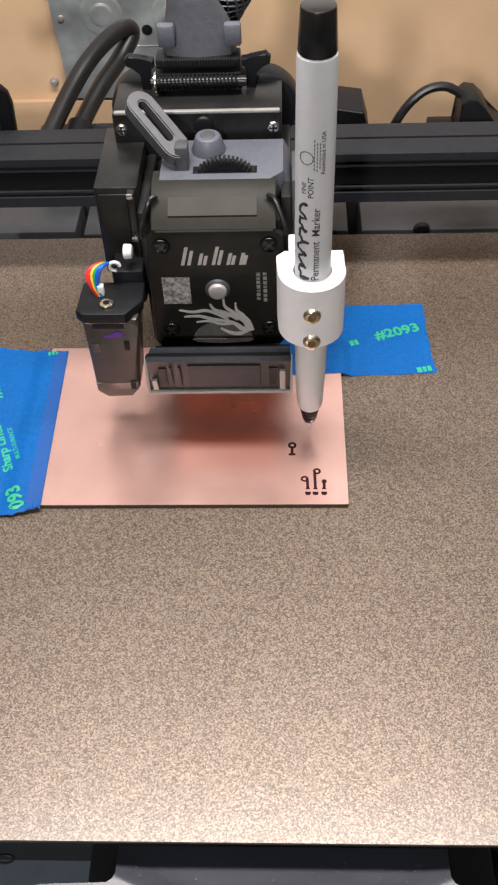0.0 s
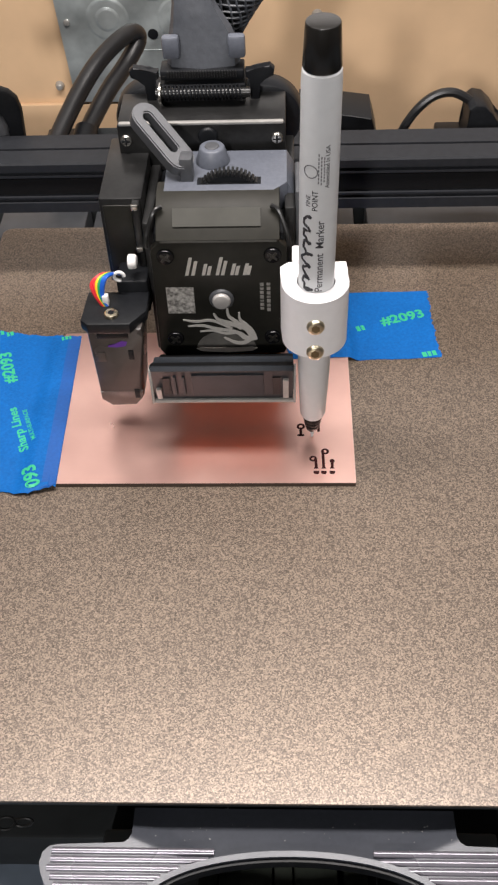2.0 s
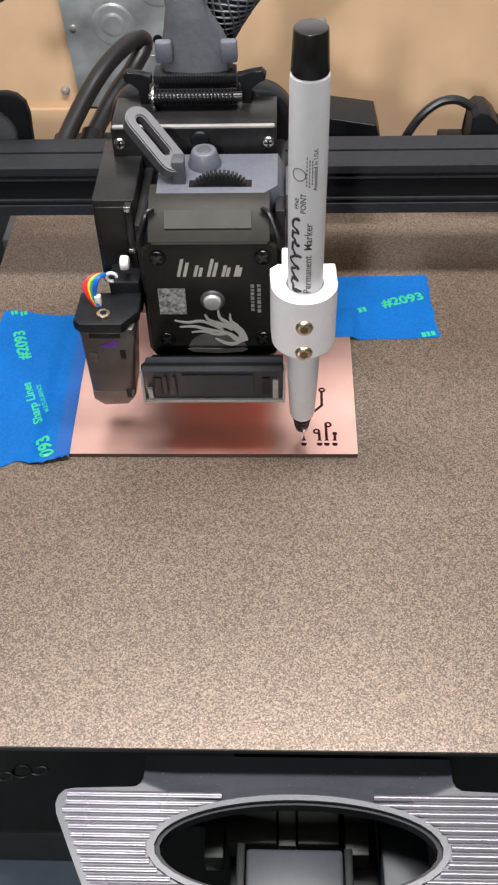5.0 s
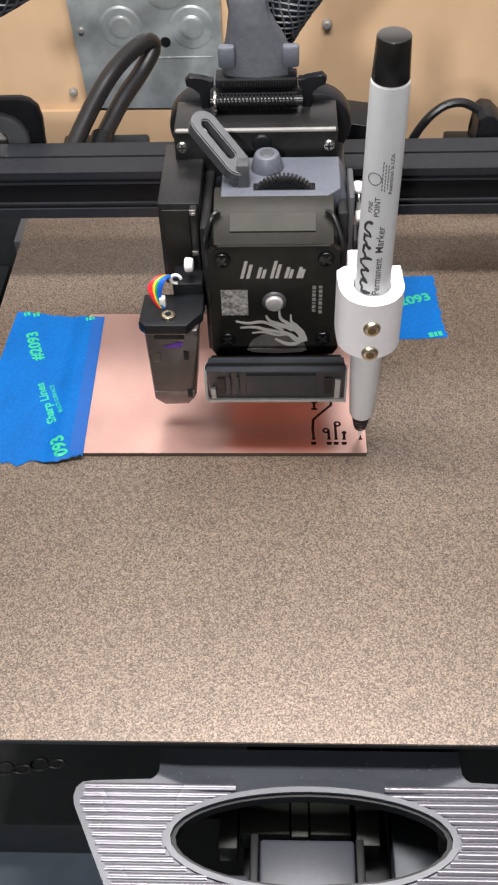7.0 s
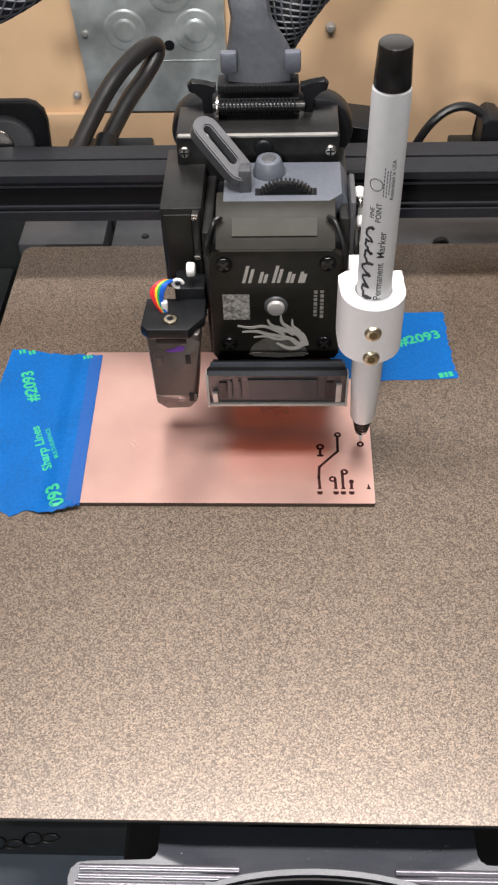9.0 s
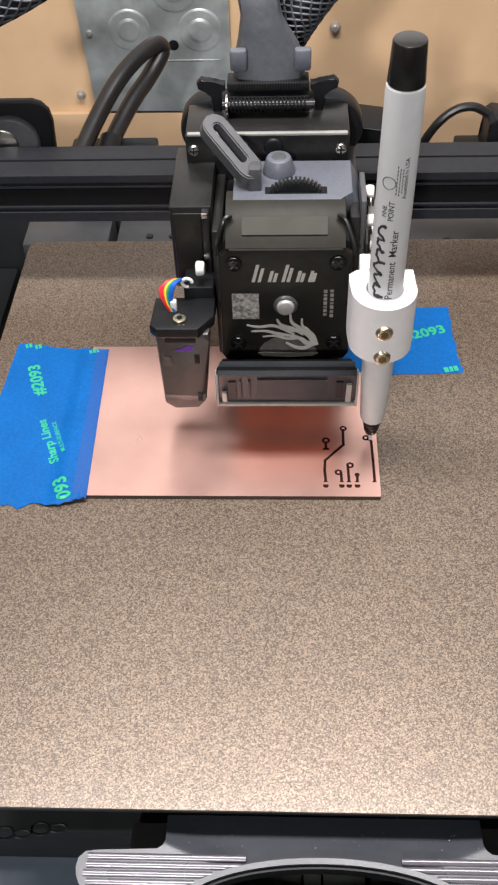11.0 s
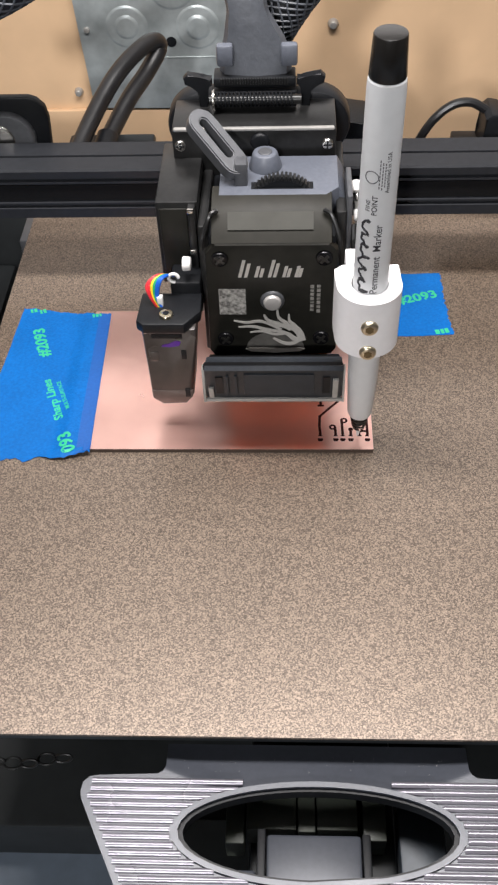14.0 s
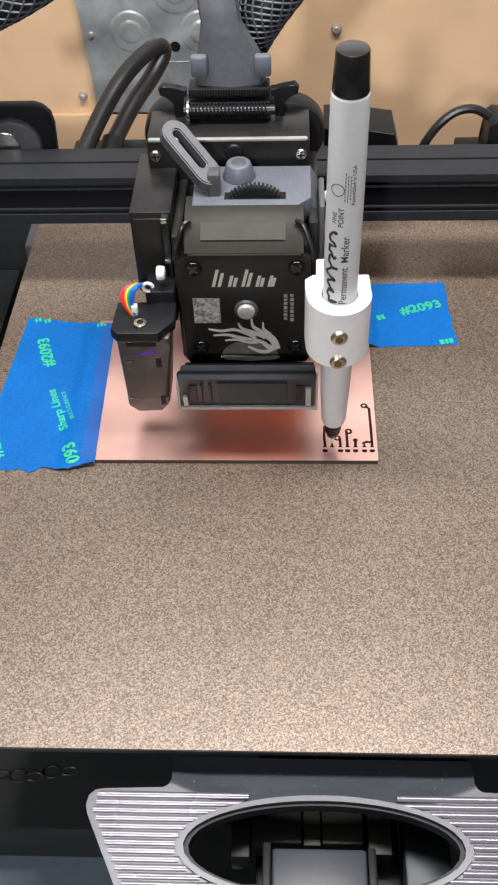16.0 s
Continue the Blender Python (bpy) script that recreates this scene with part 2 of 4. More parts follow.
def prism(bm, outline, axis, a, b, bevel=0.0, holes=()):
    """An outline of 2D points drawn out along an axis; holes are rings of as many points as the outline."""
    def at(p, h):
        return {"x": (h, p[0], p[1]), "y": (p[0], h, p[1]), "z": (p[0], p[1], h)}[axis]
    if holes:
        hole = holes[0]
        n = len(outline)
        o0 = [bm.verts.new(at(p, a)) for p in outline]
        o1 = [bm.verts.new(at(p, b)) for p in outline]
        i0 = [bm.verts.new(at(p, a)) for p in hole]
        i1 = [bm.verts.new(at(p, b)) for p in hole]
        for k in range(n):
            j = (k + 1) % n
            bm.faces.new((o0[k], o0[j], o1[j], o1[k]))
            bm.faces.new((i0[j], i0[k], i1[k], i1[j]))
            bm.faces.new((o1[k], o1[j], i1[j], i1[k]))
            bm.faces.new((o0[j], o0[k], i0[k], i0[j]))
    else:
        v0 = [bm.verts.new(at(p, a)) for p in outline]
        v1 = [bm.verts.new(at(p, b)) for p in outline]
        n = len(v0)
        f0 = bm.faces.new(v0)
        f1 = bm.faces.new(v1[::-1])
        sides = [bm.faces.new((v0[(k + 1) % n], v0[k], v1[k], v1[(k + 1) % n])) for k in range(n)]
        if bevel:
            es = list(set(f0.edges) | set(f1.edges))
            bmesh.ops.bevel(bm, geom=es, offset=bevel, segments=2, affect="EDGES", profile=0.5)
    bmesh.ops.recalc_face_normals(bm, faces=bm.faces[:])
    return bm


def smooth_path(pts, n=8):
    pts = [Vector(p) for p in pts]
    out = []
    for i in range(len(pts) - 1):
        p0, p1, p2, p3 = pts[max(i - 1, 0)], pts[i], pts[i + 1], pts[min(i + 2, len(pts) - 1)]
        for k in range(n):
            t = k / n
            out.append(0.5 * ((2 * p1) + (p2 - p0) * t + (2 * p0 - 5 * p1 + 4 * p2 - p3) * t * t + (3 * p1 - p0 - 3 * p2 + p3) * t ** 3))
    return out + [pts[-1]]


def tube(bm, pts, r, seg=12, n=8, flat=1.0):
    """A cable along a smooth path."""
    path = smooth_path(pts, n)
    rings = []
    ref = Vector((0.31, 0.2, 0.93)).normalized()
    for i, p in enumerate(path):
        d = (path[min(i + 1, len(path) - 1)] - path[max(i - 1, 0)]).normalized()
        u = d.cross(ref).normalized()
        w = u.cross(d).normalized()
        rings.append([bm.verts.new(p + r * (math.cos(2 * math.pi * k / seg) * u + flat * math.sin(2 * math.pi * k / seg) * w)) for k in range(seg)])
    for a, b in zip(rings, rings[1:]):
        for k in range(seg):
            j = (k + 1) % seg
            bm.faces.new((a[k], a[j], b[j], b[k]))
    bm.faces.new(rings[0][::-1])
    bm.faces.new(rings[-1])
    bmesh.ops.recalc_face_normals(bm, faces=bm.faces[:])
    return bm


def circle(cx, cy, r, n=20, ry=None):
    return [(cx + r * math.cos(2 * math.pi * k / n), cy + (ry or r) * math.sin(2 * math.pi * k / n)) for k in range(n)]


def thing(name, base, label, category, group="", kind=""):
    ob = new(name)
    ob.empty_display_size = 0.005
    ob.location = Vector(base) * MM
    ob["base"] = [float(c) for c in base]
    return tagged(ob, label, category, group, kind)


def part(name, bm, mat, parent=None, label="", smooth=True):
    me = bpy.data.meshes.new(name)
    root = parent
    while root is not None and root.parent is not None:
        root = root.parent
    base = root.location if root is not None else Vector((0, 0, 0))
    for v in bm.verts:
        v.co = v.co * MM - base
    bm.to_mesh(me)
    bm.free()
    me.materials.append(mat)
    if smooth:
        me.shade_smooth()
        me.set_sharp_from_angle(angle=radians(35))
    ob = new(name, me)
    ob.parent = parent
    return tagged(ob, label)


def solid(name, bm, mat, label, category, group="", kind=""):
    """A thing that is one mesh; its origin lies at the world's."""
    return tagged(part(name, bm, mat), label, category, group, kind)


def nb():
    return bmesh.new()


def lettering(name, text, size, m, mat, parent, label="", depth=0.02, align="CENTER", shear=0.0, bold=0.0):
    """Raised letters in Blender's own font; m puts them in the world, in millimetres."""
    cu = bpy.data.curves.new(name, "FONT")
    cu.body, cu.size, cu.extrude, cu.align_x, cu.align_y, cu.shear, cu.offset, cu.resolution_u = text, size, depth, align, "CENTER", shear, bold, 3
    tmp = bpy.data.objects.new(name, cu)
    me = bpy.data.meshes.new_from_object(tmp)
    bpy.data.objects.remove(tmp)
    bm = nb()
    bm.from_mesh(me)
    bpy.data.meshes.remove(me)
    bm.transform(m)
    return part(name, bm, mat, parent, label, smooth=False)


# ---------------------------------------------------------------- the room
def room():
    w = nb()
    box(w, -1500, 1500, 420, 480, -900, 1600)
    solid("wall_north", w, PLYWOOD, "tan plywood wall behind the printer", "wall", kind="structure")
    for name, b in (("wall_south", (-1500, 1500, -2060, -2000)), ("wall_west", (-1560, -1500, -2060, 480)), ("wall_east", (1500, 1560, -2060, 480))):
        w = nb()
        box(w, *b, -900, 1600)
        solid(name, w, PAINT, "plain painted room wall", "wall", kind="structure")
    w = nb()
    box(w, -1560, 1560, -2060, 480, 1600, 1660)
    solid("ceiling", w, CEILING, "plain white ceiling", "ceiling", kind="structure")
    w = nb()
    box(w, -1560, 1560, -2060, 480, -960, -900)
    solid("floor", w, BASE_DARK, "dark room floor", "floor", kind="structure")
    # unseen white panel, added to brighten reflections in the bed and the copper
    w = nb()
    box(w, -1490, 1490, 414, 419.9, 130, 1590, 2)
    solid("bounce_panel", w, PANEL_WHITE, "unseen white reflector panel above the plywood", "wall panel", kind="structure")
    t = thing("workbench", (0, 50, -900), "dark grey workbench under the printer", "workbench")
    part("tabletop", box(nb(), -700, 700, -260, 418, -135, -105, 3), TABLE, t)
    for x in (-660, 640):
        for y in (-240, 380):
            part("leg", box(nb(), x, x + 30, y, y + 30, -900, -135, 2), BASE_DARK, t)


room()


# ---------------------------------------------------------------- the bed and what lies on it
def rounded(x0, x1, y0, y1, r, n=6):
    out = []
    for cx, cy, a in ((x1 - r, y1 - r, 0), (x0 + r, y1 - r, 90), (x0 + r, y0 + r, 180), (x1 - r, y0 + r, 270)):
        out += [(cx + r * math.cos(radians(a + 90 * k / n)), cy + r * math.sin(radians(a + 90 * k / n))) for k in range(n + 1)]
    return out


def print_bed():
    t = thing("print_bed", (0, 117.5, -12), "speckled bronze textured steel print bed with grey front handle", "print bed")
    part("build_plate", prism(nb(), rounded(-117.5, 117.5, 0, 235, 4), "z", -0.9, 0), PEI, t, "speckled bronze powder-coated spring steel sheet")
    part("heater_plate", prism(nb(), rounded(-116.5, 116.5, 1.2, 234, 4), "z", -5, -0.9), BASE_DARK, t)
    carriage = nb()
    box(carriage, -60, 60, 30, 215, -16, -12, 1)
    box(carriage, -10, 10, 20, 225, -12, -5, 0.5)
    box(carriage, -45, 42, 6, 60, -12, -7, 0.5)
    part("carriage", carriage, BASE_DARK, t)
    # handle: a plate with a bent neck, an oval hole and finger ridges on either side
    cx = -2.0
    half = [(-41.5, 3.0), (-41.2, -4.2), (-41.8, -5.6), (-43.1, -6.5), (-58.5, -7.1), (-60.8, -7.5), (-62.3, -9.0), (-62.7, -11.3), (-62.2, -13.5), (-56.5, -24.5), (-50.7, -35.5), (-45.5, -45.5), (-42.0, -48.0)]
    dense = []
    for (x0, y0), (x1, y1) in zip(half, half[1:]):
        dense += [(x0 + (x1 - x0) * k / 3, y0 + (y1 - y0) * k / 3) for k in range(3)]
    dense.append(half[-1])
    left = [(x - cx, y) for x, y in dense]
    bottom = [(left[-1][0] * (1 - k / 8), -48.0) for k in range(1, 8)]
    loop = left + bottom + [(-x, y) for x, y in left[::-1]] + [(left[0][0] * -(1 - k / 4), 3.0) for k in range(1, 8)]
    outline = [(cx + x, y) for x, y in loop]
    oval, rim = [], []
    for x, y in outline:
        a = math.atan2((y + 21.4) / 11.7, (x - cx) / 35.0)
        oval.append((cx + 34.9 * math.cos(a), -21.4 + 11.7 * math.sin(a)))
        rim.append((cx + 36.6 * math.cos(a), -21.4 + 13.1 * math.sin(a)))
    bm = prism(nb(), outline, "z", -11.0, -8.0, holes=(oval,))
    for v in bm.verts:
        if v.co.y > -5.0:
            v.co.z -= 0.35 * (v.co.y + 5.0)
    handle = part("handle", bm, HANDLE, t, "grey moulded handle with an oval opening and finger ridges")
    part("rim", prism(nb(), rim, "z", -9.0, -7.2, holes=(oval,)), HANDLE, handle)
    part("lining", prism(nb(), oval, "z", -12.0, -8.4, holes=([(cx + (x - cx) * 0.965, -21.4 + (y + 21.4) * 0.93) for x, y in oval],)), BLACK, handle)
    # finger ridges, their shine helped by a paler colour
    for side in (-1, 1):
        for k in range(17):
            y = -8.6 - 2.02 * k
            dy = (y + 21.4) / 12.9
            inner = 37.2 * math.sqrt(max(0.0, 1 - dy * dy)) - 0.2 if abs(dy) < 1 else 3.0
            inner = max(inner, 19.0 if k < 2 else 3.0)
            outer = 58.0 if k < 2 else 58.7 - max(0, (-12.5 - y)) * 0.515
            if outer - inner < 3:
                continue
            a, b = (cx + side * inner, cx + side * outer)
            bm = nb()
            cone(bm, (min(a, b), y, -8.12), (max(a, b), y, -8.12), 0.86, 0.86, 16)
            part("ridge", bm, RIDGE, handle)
    rnd = random.Random(4)
    bm = nb()
    for k in range(26):
        x, y = rnd.uniform(-40, 36), rnd.uniform(-6.2, -0.5)
        z = -8.0 - 0.35 * max(0.0, y + 5.0) + 0.02
        r = rnd.uniform(0.04, 0.10)
        box(bm, x - r, x + r, y - r * 0.8, y + r * 0.8, z - 0.05, z + 0.08)
    part("dust", bm, CLEAR_EDGE, handle, "pale specks of dust", smooth=False)["kind"] = "stuff"
    # the bracket seen through the oval
    br = nb()
    box(br, -15.0, 9.6, -46, -16.9, -24, -20, 1.0)
    part("bracket", br, HANDLE, t, "grey bracket under the handle")
    for b6 in ((-17.4, -15.2, -46, -15.5, -27, -20.2), (9.8, 12.0, -46, -16.5, -27, -20.2)):
        part("bracket_side", box(nb(), *b6, 0.4), BLACK, t)
    for b6 in ((12.2, 19.4, -46, -26.0, -27, -23), (-25.2, -17.6, -46, -25.0, -27, -23)):
        part("bracket_wing", box(nb(), *b6, 0.9), HANDLE, t)
    for b6 in ((-20.5, -7.2, -14.5, 5, -34, -23.5), (-6.8, -2.2, -15.2, 5, -34, -23.2), (-1.8, 9.0, -14.5, 5, -34, -23.5), (10.4, 16.5, -17.0, 5, -34, -23.8), (-26.0, -21.0, -18.0, 5, -34, -24.5)):
        part("belt_block", box(nb(), *b6, 0.4), OLIVE, t, "dark olive block of the belt mount")
    part("guard", box(nb(), 19.8, 32.0, -46, -6, -34, -25, 0.8), SLATE, t, "dark slate side guard")
    # drag chain of round links under the front edge
    for k in range(9):
        x = -108 + 4.6 * k
        y = -1.4 + 0.42 * k + 0.6 * math.sin(1.9 * k)
        bm = nb()
        tube(bm, [(x + 2.5 * math.cos(a), y + (1.5 if k % 2 else 0.5) * math.sin(a), -19 + (0.4 if k % 2 else 1.5) * math.sin(a + 0.4)) for a in [2 * math.pi * q / 8 for q in range(9)]], 0.38, 6, 2)
        part("chain_link", bm, BLACK_METAL, t)
    return t


def grid_tape(corners, height, lift=0.0, torn=(0, 0, 0, 0), n=44, thick=0.12):
    """A thin sheet over four corners (top left, top right, bottom right, bottom left) that follows what lies under it.
    torn: how ragged the top, right, bottom and left edges are."""
    tl, tr, br, bl = [Vector(c) for c in corners]
    bm = nb()
    rows = []
    for layer in (1, 0):
        grid = []
        for i in range(n + 1):
            v = i / n
            line = []
            for k in range(n + 1):
                u = k / n
                p = (bl * (1 - u) + br * u) * (1 - v) + (tl * (1 - u) + tr * u) * v
                wob = noise.noise((u * 9.0, v * 9.0, 2.7)) + 0.6 * noise.noise((u * 27.0, v * 27.0, 6.1))
                p = p + Vector((0, torn[0] * wob * max(0, v - 0.8) * 5 + torn[2] * wob * max(0, 0.2 - v) * 5))
                p = p + Vector((torn[1] * wob * max(0, u - 0.8) * 5 + torn[3] * wob * max(0, 0.2 - u) * 5, 0))
                line.append(bm.verts.new((p.x, p.y, height(p.x, p.y) + lift + thick * layer)))
            grid.append(line)
        rows.append(grid)
    top, low = rows
    for i in range(n):
        for k in range(n):
            bm.faces.new((top[i][k], top[i][k + 1], top[i + 1][k + 1], top[i + 1][k]))
            bm.faces.new((low[i + 1][k], low[i + 1][k + 1], low[i][k + 1], low[i][k]))
    edge = [(0, k) for k in range(n)] + [(k, n) for k in range(n)] + [(n, n - k) for k in range(n)] + [(n - k, 0) for k in range(n)]
    for (i, k), (j, m) in zip(edge, edge[1:] + edge[:1]):
        bm.faces.new((top[i][k], low[i][k], low[j][m], top[j][m]))
    bmesh.ops.recalc_face_normals(bm, faces=bm.faces[:])
    return bm


def ramp(v, a, b):
    f = min(1.0, max(0.0, (v - a) / (b - a)))
    return f * f * (3 - 2 * f)


def tape_print(t, text, size, x, y, ang, height, lift, bold=0.2):
    """Green letters that lie on the tape."""
    ob = lettering("print", text, size, Matrix.Translation((x, y, 0)) @ Matrix.Rotation(radians(ang), 4, "Z") @ Matrix.Diagonal((1.06, 1.0, 1, 1)), TAPE_PRINT, t, "", 0.02, "CENTER", 0, bold)
    for v in ob.data.vertices:
        w = (v.co + t.location) / MM
        v.co.z += (height(w.x, w.y) + lift) * MM
    return ob


def tape_bars(t, x, y, ang, widths, tall, height, lift):
    """A line of print too small to read."""
    a = radians(ang)
    s = -sum(widths) / 2 - 0.2 * len(widths)
    bm = nb()
    for w in widths:
        cx, cy = x + (s + w / 2) * math.cos(a), y + (s + w / 2) * math.sin(a)
        z = height(cx, cy) + lift
        box(bm, cx - w / 2, cx + w / 2, cy - tall / 2, cy + tall / 2, z, z + 0.04, 0, 1, Matrix.Rotation(a, 4, "Z"))
        s += w + 0.4
    part("print", bm, TAPE_PRINT, t, smooth=False)["kind"] = "stuff"


def left_tape():
    t = thing("masking_tape", (-92, 130, 0), "strip of blue painter's tape with green print holding the board", "tape", "tape strips")

    def height(x, y):
        over = ramp(x, -88.5, -82.2) * ramp(y, 94.5, 98.0) * (1 - ramp(y, 168.6, 172.0))
        return 0.10 + 1.60 * over + 0.10 * (1 - over) * noise.noise((x * 0.12, y * 0.12, 0)) + 0.22 * max(0.0, 99.5 - y) * ramp(x, -96.0, -82.0) + 0.07 * abs(noise.noise((x * 0.35, y * 0.09, 8)))
    part("strip", grid_tape(((-110.1, 172.2), (-76.0, 166.2), (-74.3, 96.4), (-114.5, 93.8)), height, 0, (0.9, 0.1, 1.6, 0.25)), TAPE, t)
    part("second_layer", grid_tape(((-80.2, 166.9), (-76.2, 166.2), (-74.5, 97.6), (-79.0, 96.2)), height, 0.13, (0.3, 0.1, 0.5, 0.15), 24, 0.1), TAPE_EDGE, t, "darker doubled edge of the tape")
    tape_print(t, "#2093", 5.9, -100.0, 152.5, 108, height, 0.16)
    tape_print(t, "Sharp Lines", 4.3, -90.9, 122.8, 112, height, 0.16, 0.11)
    tape_print(t, "MULTI-SURFACE", 2.0, -87.6, 124.6, 112, height, 0.15, 0.04)
    tape_print(t, "093", 6.2, -82.6, 101.4, 112, height, 0.26)
    tape_print(t, "#2093", 5.9, -110.0, 108.0, 108, height, 0.16)
    for x, y in ((-106.0, 170.4), (-102.4, 170.0)):
        tape_bars(t, x, y, 20, (0.9, 1.1), 2.2, height, 0.14)
    tape_bars(t, -81.0, 165.6, 15, (0.8, 1.0, 0.7), 1.8, height, 0.25)
    return t


def right_tape():
    t = thing("masking_tape", (28, 174, 0), "short strip of blue painter's tape across the board's far corner", "tape", "tape strips")

    def height(x, y):
        over = (1 - ramp(x, 18.2, 22.0)) * (1 - ramp(y, 168.6, 173.0))
        return 0.10 + 1.60 * over + 0.08 * (1 - over) * noise.noise((x * 0.15, y * 0.15, 5))
    part("strip", grid_tape(((-3.0, 190.8), (48.0, 192.0), (49.8, 155.9), (-3.0, 153.8)), height, 0, (0.2, 1.9, 0.3, 1.0)), TAPE, t)
    tape_print(t, "#2093", 6.0, 38.6, 177.0, 17, height, 0.16)
    tape_bars(t, 46.4, 157.8, 12, (1.6, 1.2, 1.4), 2.4, height, 0.15)
    tape_bars(t, 23.4, 171.4, 17, (1.4, 1.2), 2.6, height, 0.15)
    return t


STROKES = []


def copper_board():
    t = thing("copper_board", (-32, 133, 0), "bare copper-clad circuit board with black marker traces", "circuit board")
    part("core", prism(nb(), rounded(-81.9, 17.95, 98.4, 168.4, 0.5, 3), "z", 0.02, 1.55), EPOXY, t, "brown laminate edge")
    part("foil", prism(nb(), rounded(-81.9, 17.95, 98.4, 168.4, 0.5, 3), "z", 1.55, 1.6), COPPER, t, "pink scratched copper foil")
    top = 1.63

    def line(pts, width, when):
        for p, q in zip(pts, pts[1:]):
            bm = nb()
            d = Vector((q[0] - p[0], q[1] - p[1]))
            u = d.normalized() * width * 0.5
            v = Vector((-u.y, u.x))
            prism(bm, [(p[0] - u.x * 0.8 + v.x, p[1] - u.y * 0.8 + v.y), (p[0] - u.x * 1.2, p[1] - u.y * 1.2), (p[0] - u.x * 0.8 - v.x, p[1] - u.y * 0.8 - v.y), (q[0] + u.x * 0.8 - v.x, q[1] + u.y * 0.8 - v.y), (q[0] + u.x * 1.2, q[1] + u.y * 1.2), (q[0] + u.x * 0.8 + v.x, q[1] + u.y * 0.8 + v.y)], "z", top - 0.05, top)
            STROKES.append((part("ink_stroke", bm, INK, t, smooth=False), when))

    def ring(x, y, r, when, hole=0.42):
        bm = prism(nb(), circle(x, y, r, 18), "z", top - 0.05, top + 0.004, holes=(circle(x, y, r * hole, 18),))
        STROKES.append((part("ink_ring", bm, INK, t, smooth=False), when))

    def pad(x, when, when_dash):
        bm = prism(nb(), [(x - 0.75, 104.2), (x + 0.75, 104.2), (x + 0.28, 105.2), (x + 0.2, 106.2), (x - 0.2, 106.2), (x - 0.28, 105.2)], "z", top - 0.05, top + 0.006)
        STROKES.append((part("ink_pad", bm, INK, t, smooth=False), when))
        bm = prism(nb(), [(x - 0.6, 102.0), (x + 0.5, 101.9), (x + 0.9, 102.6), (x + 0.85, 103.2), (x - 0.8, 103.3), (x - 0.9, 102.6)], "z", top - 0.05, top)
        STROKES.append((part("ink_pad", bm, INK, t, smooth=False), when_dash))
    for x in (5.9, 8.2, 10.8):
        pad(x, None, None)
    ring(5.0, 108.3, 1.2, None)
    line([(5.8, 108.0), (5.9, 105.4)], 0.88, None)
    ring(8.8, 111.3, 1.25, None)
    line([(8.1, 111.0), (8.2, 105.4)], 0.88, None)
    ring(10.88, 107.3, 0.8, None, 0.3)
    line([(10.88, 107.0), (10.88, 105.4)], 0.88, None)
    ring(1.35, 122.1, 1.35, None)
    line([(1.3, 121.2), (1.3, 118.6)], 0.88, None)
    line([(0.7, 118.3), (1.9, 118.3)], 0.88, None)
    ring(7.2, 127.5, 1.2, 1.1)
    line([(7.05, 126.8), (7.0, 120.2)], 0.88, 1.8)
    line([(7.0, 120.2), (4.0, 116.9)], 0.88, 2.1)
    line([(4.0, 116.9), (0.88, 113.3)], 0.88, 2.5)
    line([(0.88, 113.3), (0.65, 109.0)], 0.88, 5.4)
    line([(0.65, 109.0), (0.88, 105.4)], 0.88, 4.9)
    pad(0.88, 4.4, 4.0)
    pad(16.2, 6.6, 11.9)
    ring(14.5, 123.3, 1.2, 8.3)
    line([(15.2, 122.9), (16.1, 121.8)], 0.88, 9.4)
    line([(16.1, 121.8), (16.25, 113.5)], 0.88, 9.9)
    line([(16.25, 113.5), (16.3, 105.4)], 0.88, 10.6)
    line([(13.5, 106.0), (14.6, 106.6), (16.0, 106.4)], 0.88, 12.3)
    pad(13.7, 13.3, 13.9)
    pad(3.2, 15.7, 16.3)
    return t


BED_THINGS = [print_bed(), left_tape(), right_tape(), copper_board()]


# ---------------------------------------------------------------- the print head
def screw(parent, x, y, z, r, mat=STEEL, cross=True, label=""):
    """A pan-head screw that faces the viewer."""
    bm = nb()
    cone(bm, (x, y, z), (x, y - 0.45 * r, z), r, r * 0.8, 20, r * 0.12)
    s = part("screw", bm, mat, parent, label)
    if cross:
        bm = nb()
        box(bm, x - 0.62 * r, x + 0.62 * r, y - 0.5 * r, y - 0.4 * r, z - 0.13 * r, z + 0.13 * r)
        box(bm, x - 0.13 * r, x + 0.13 * r, y - 0.52 * r, y - 0.4 * r, z - 0.62 * r, z + 0.62 * r)
        part("slot", bm, BLACK, s)
    return s


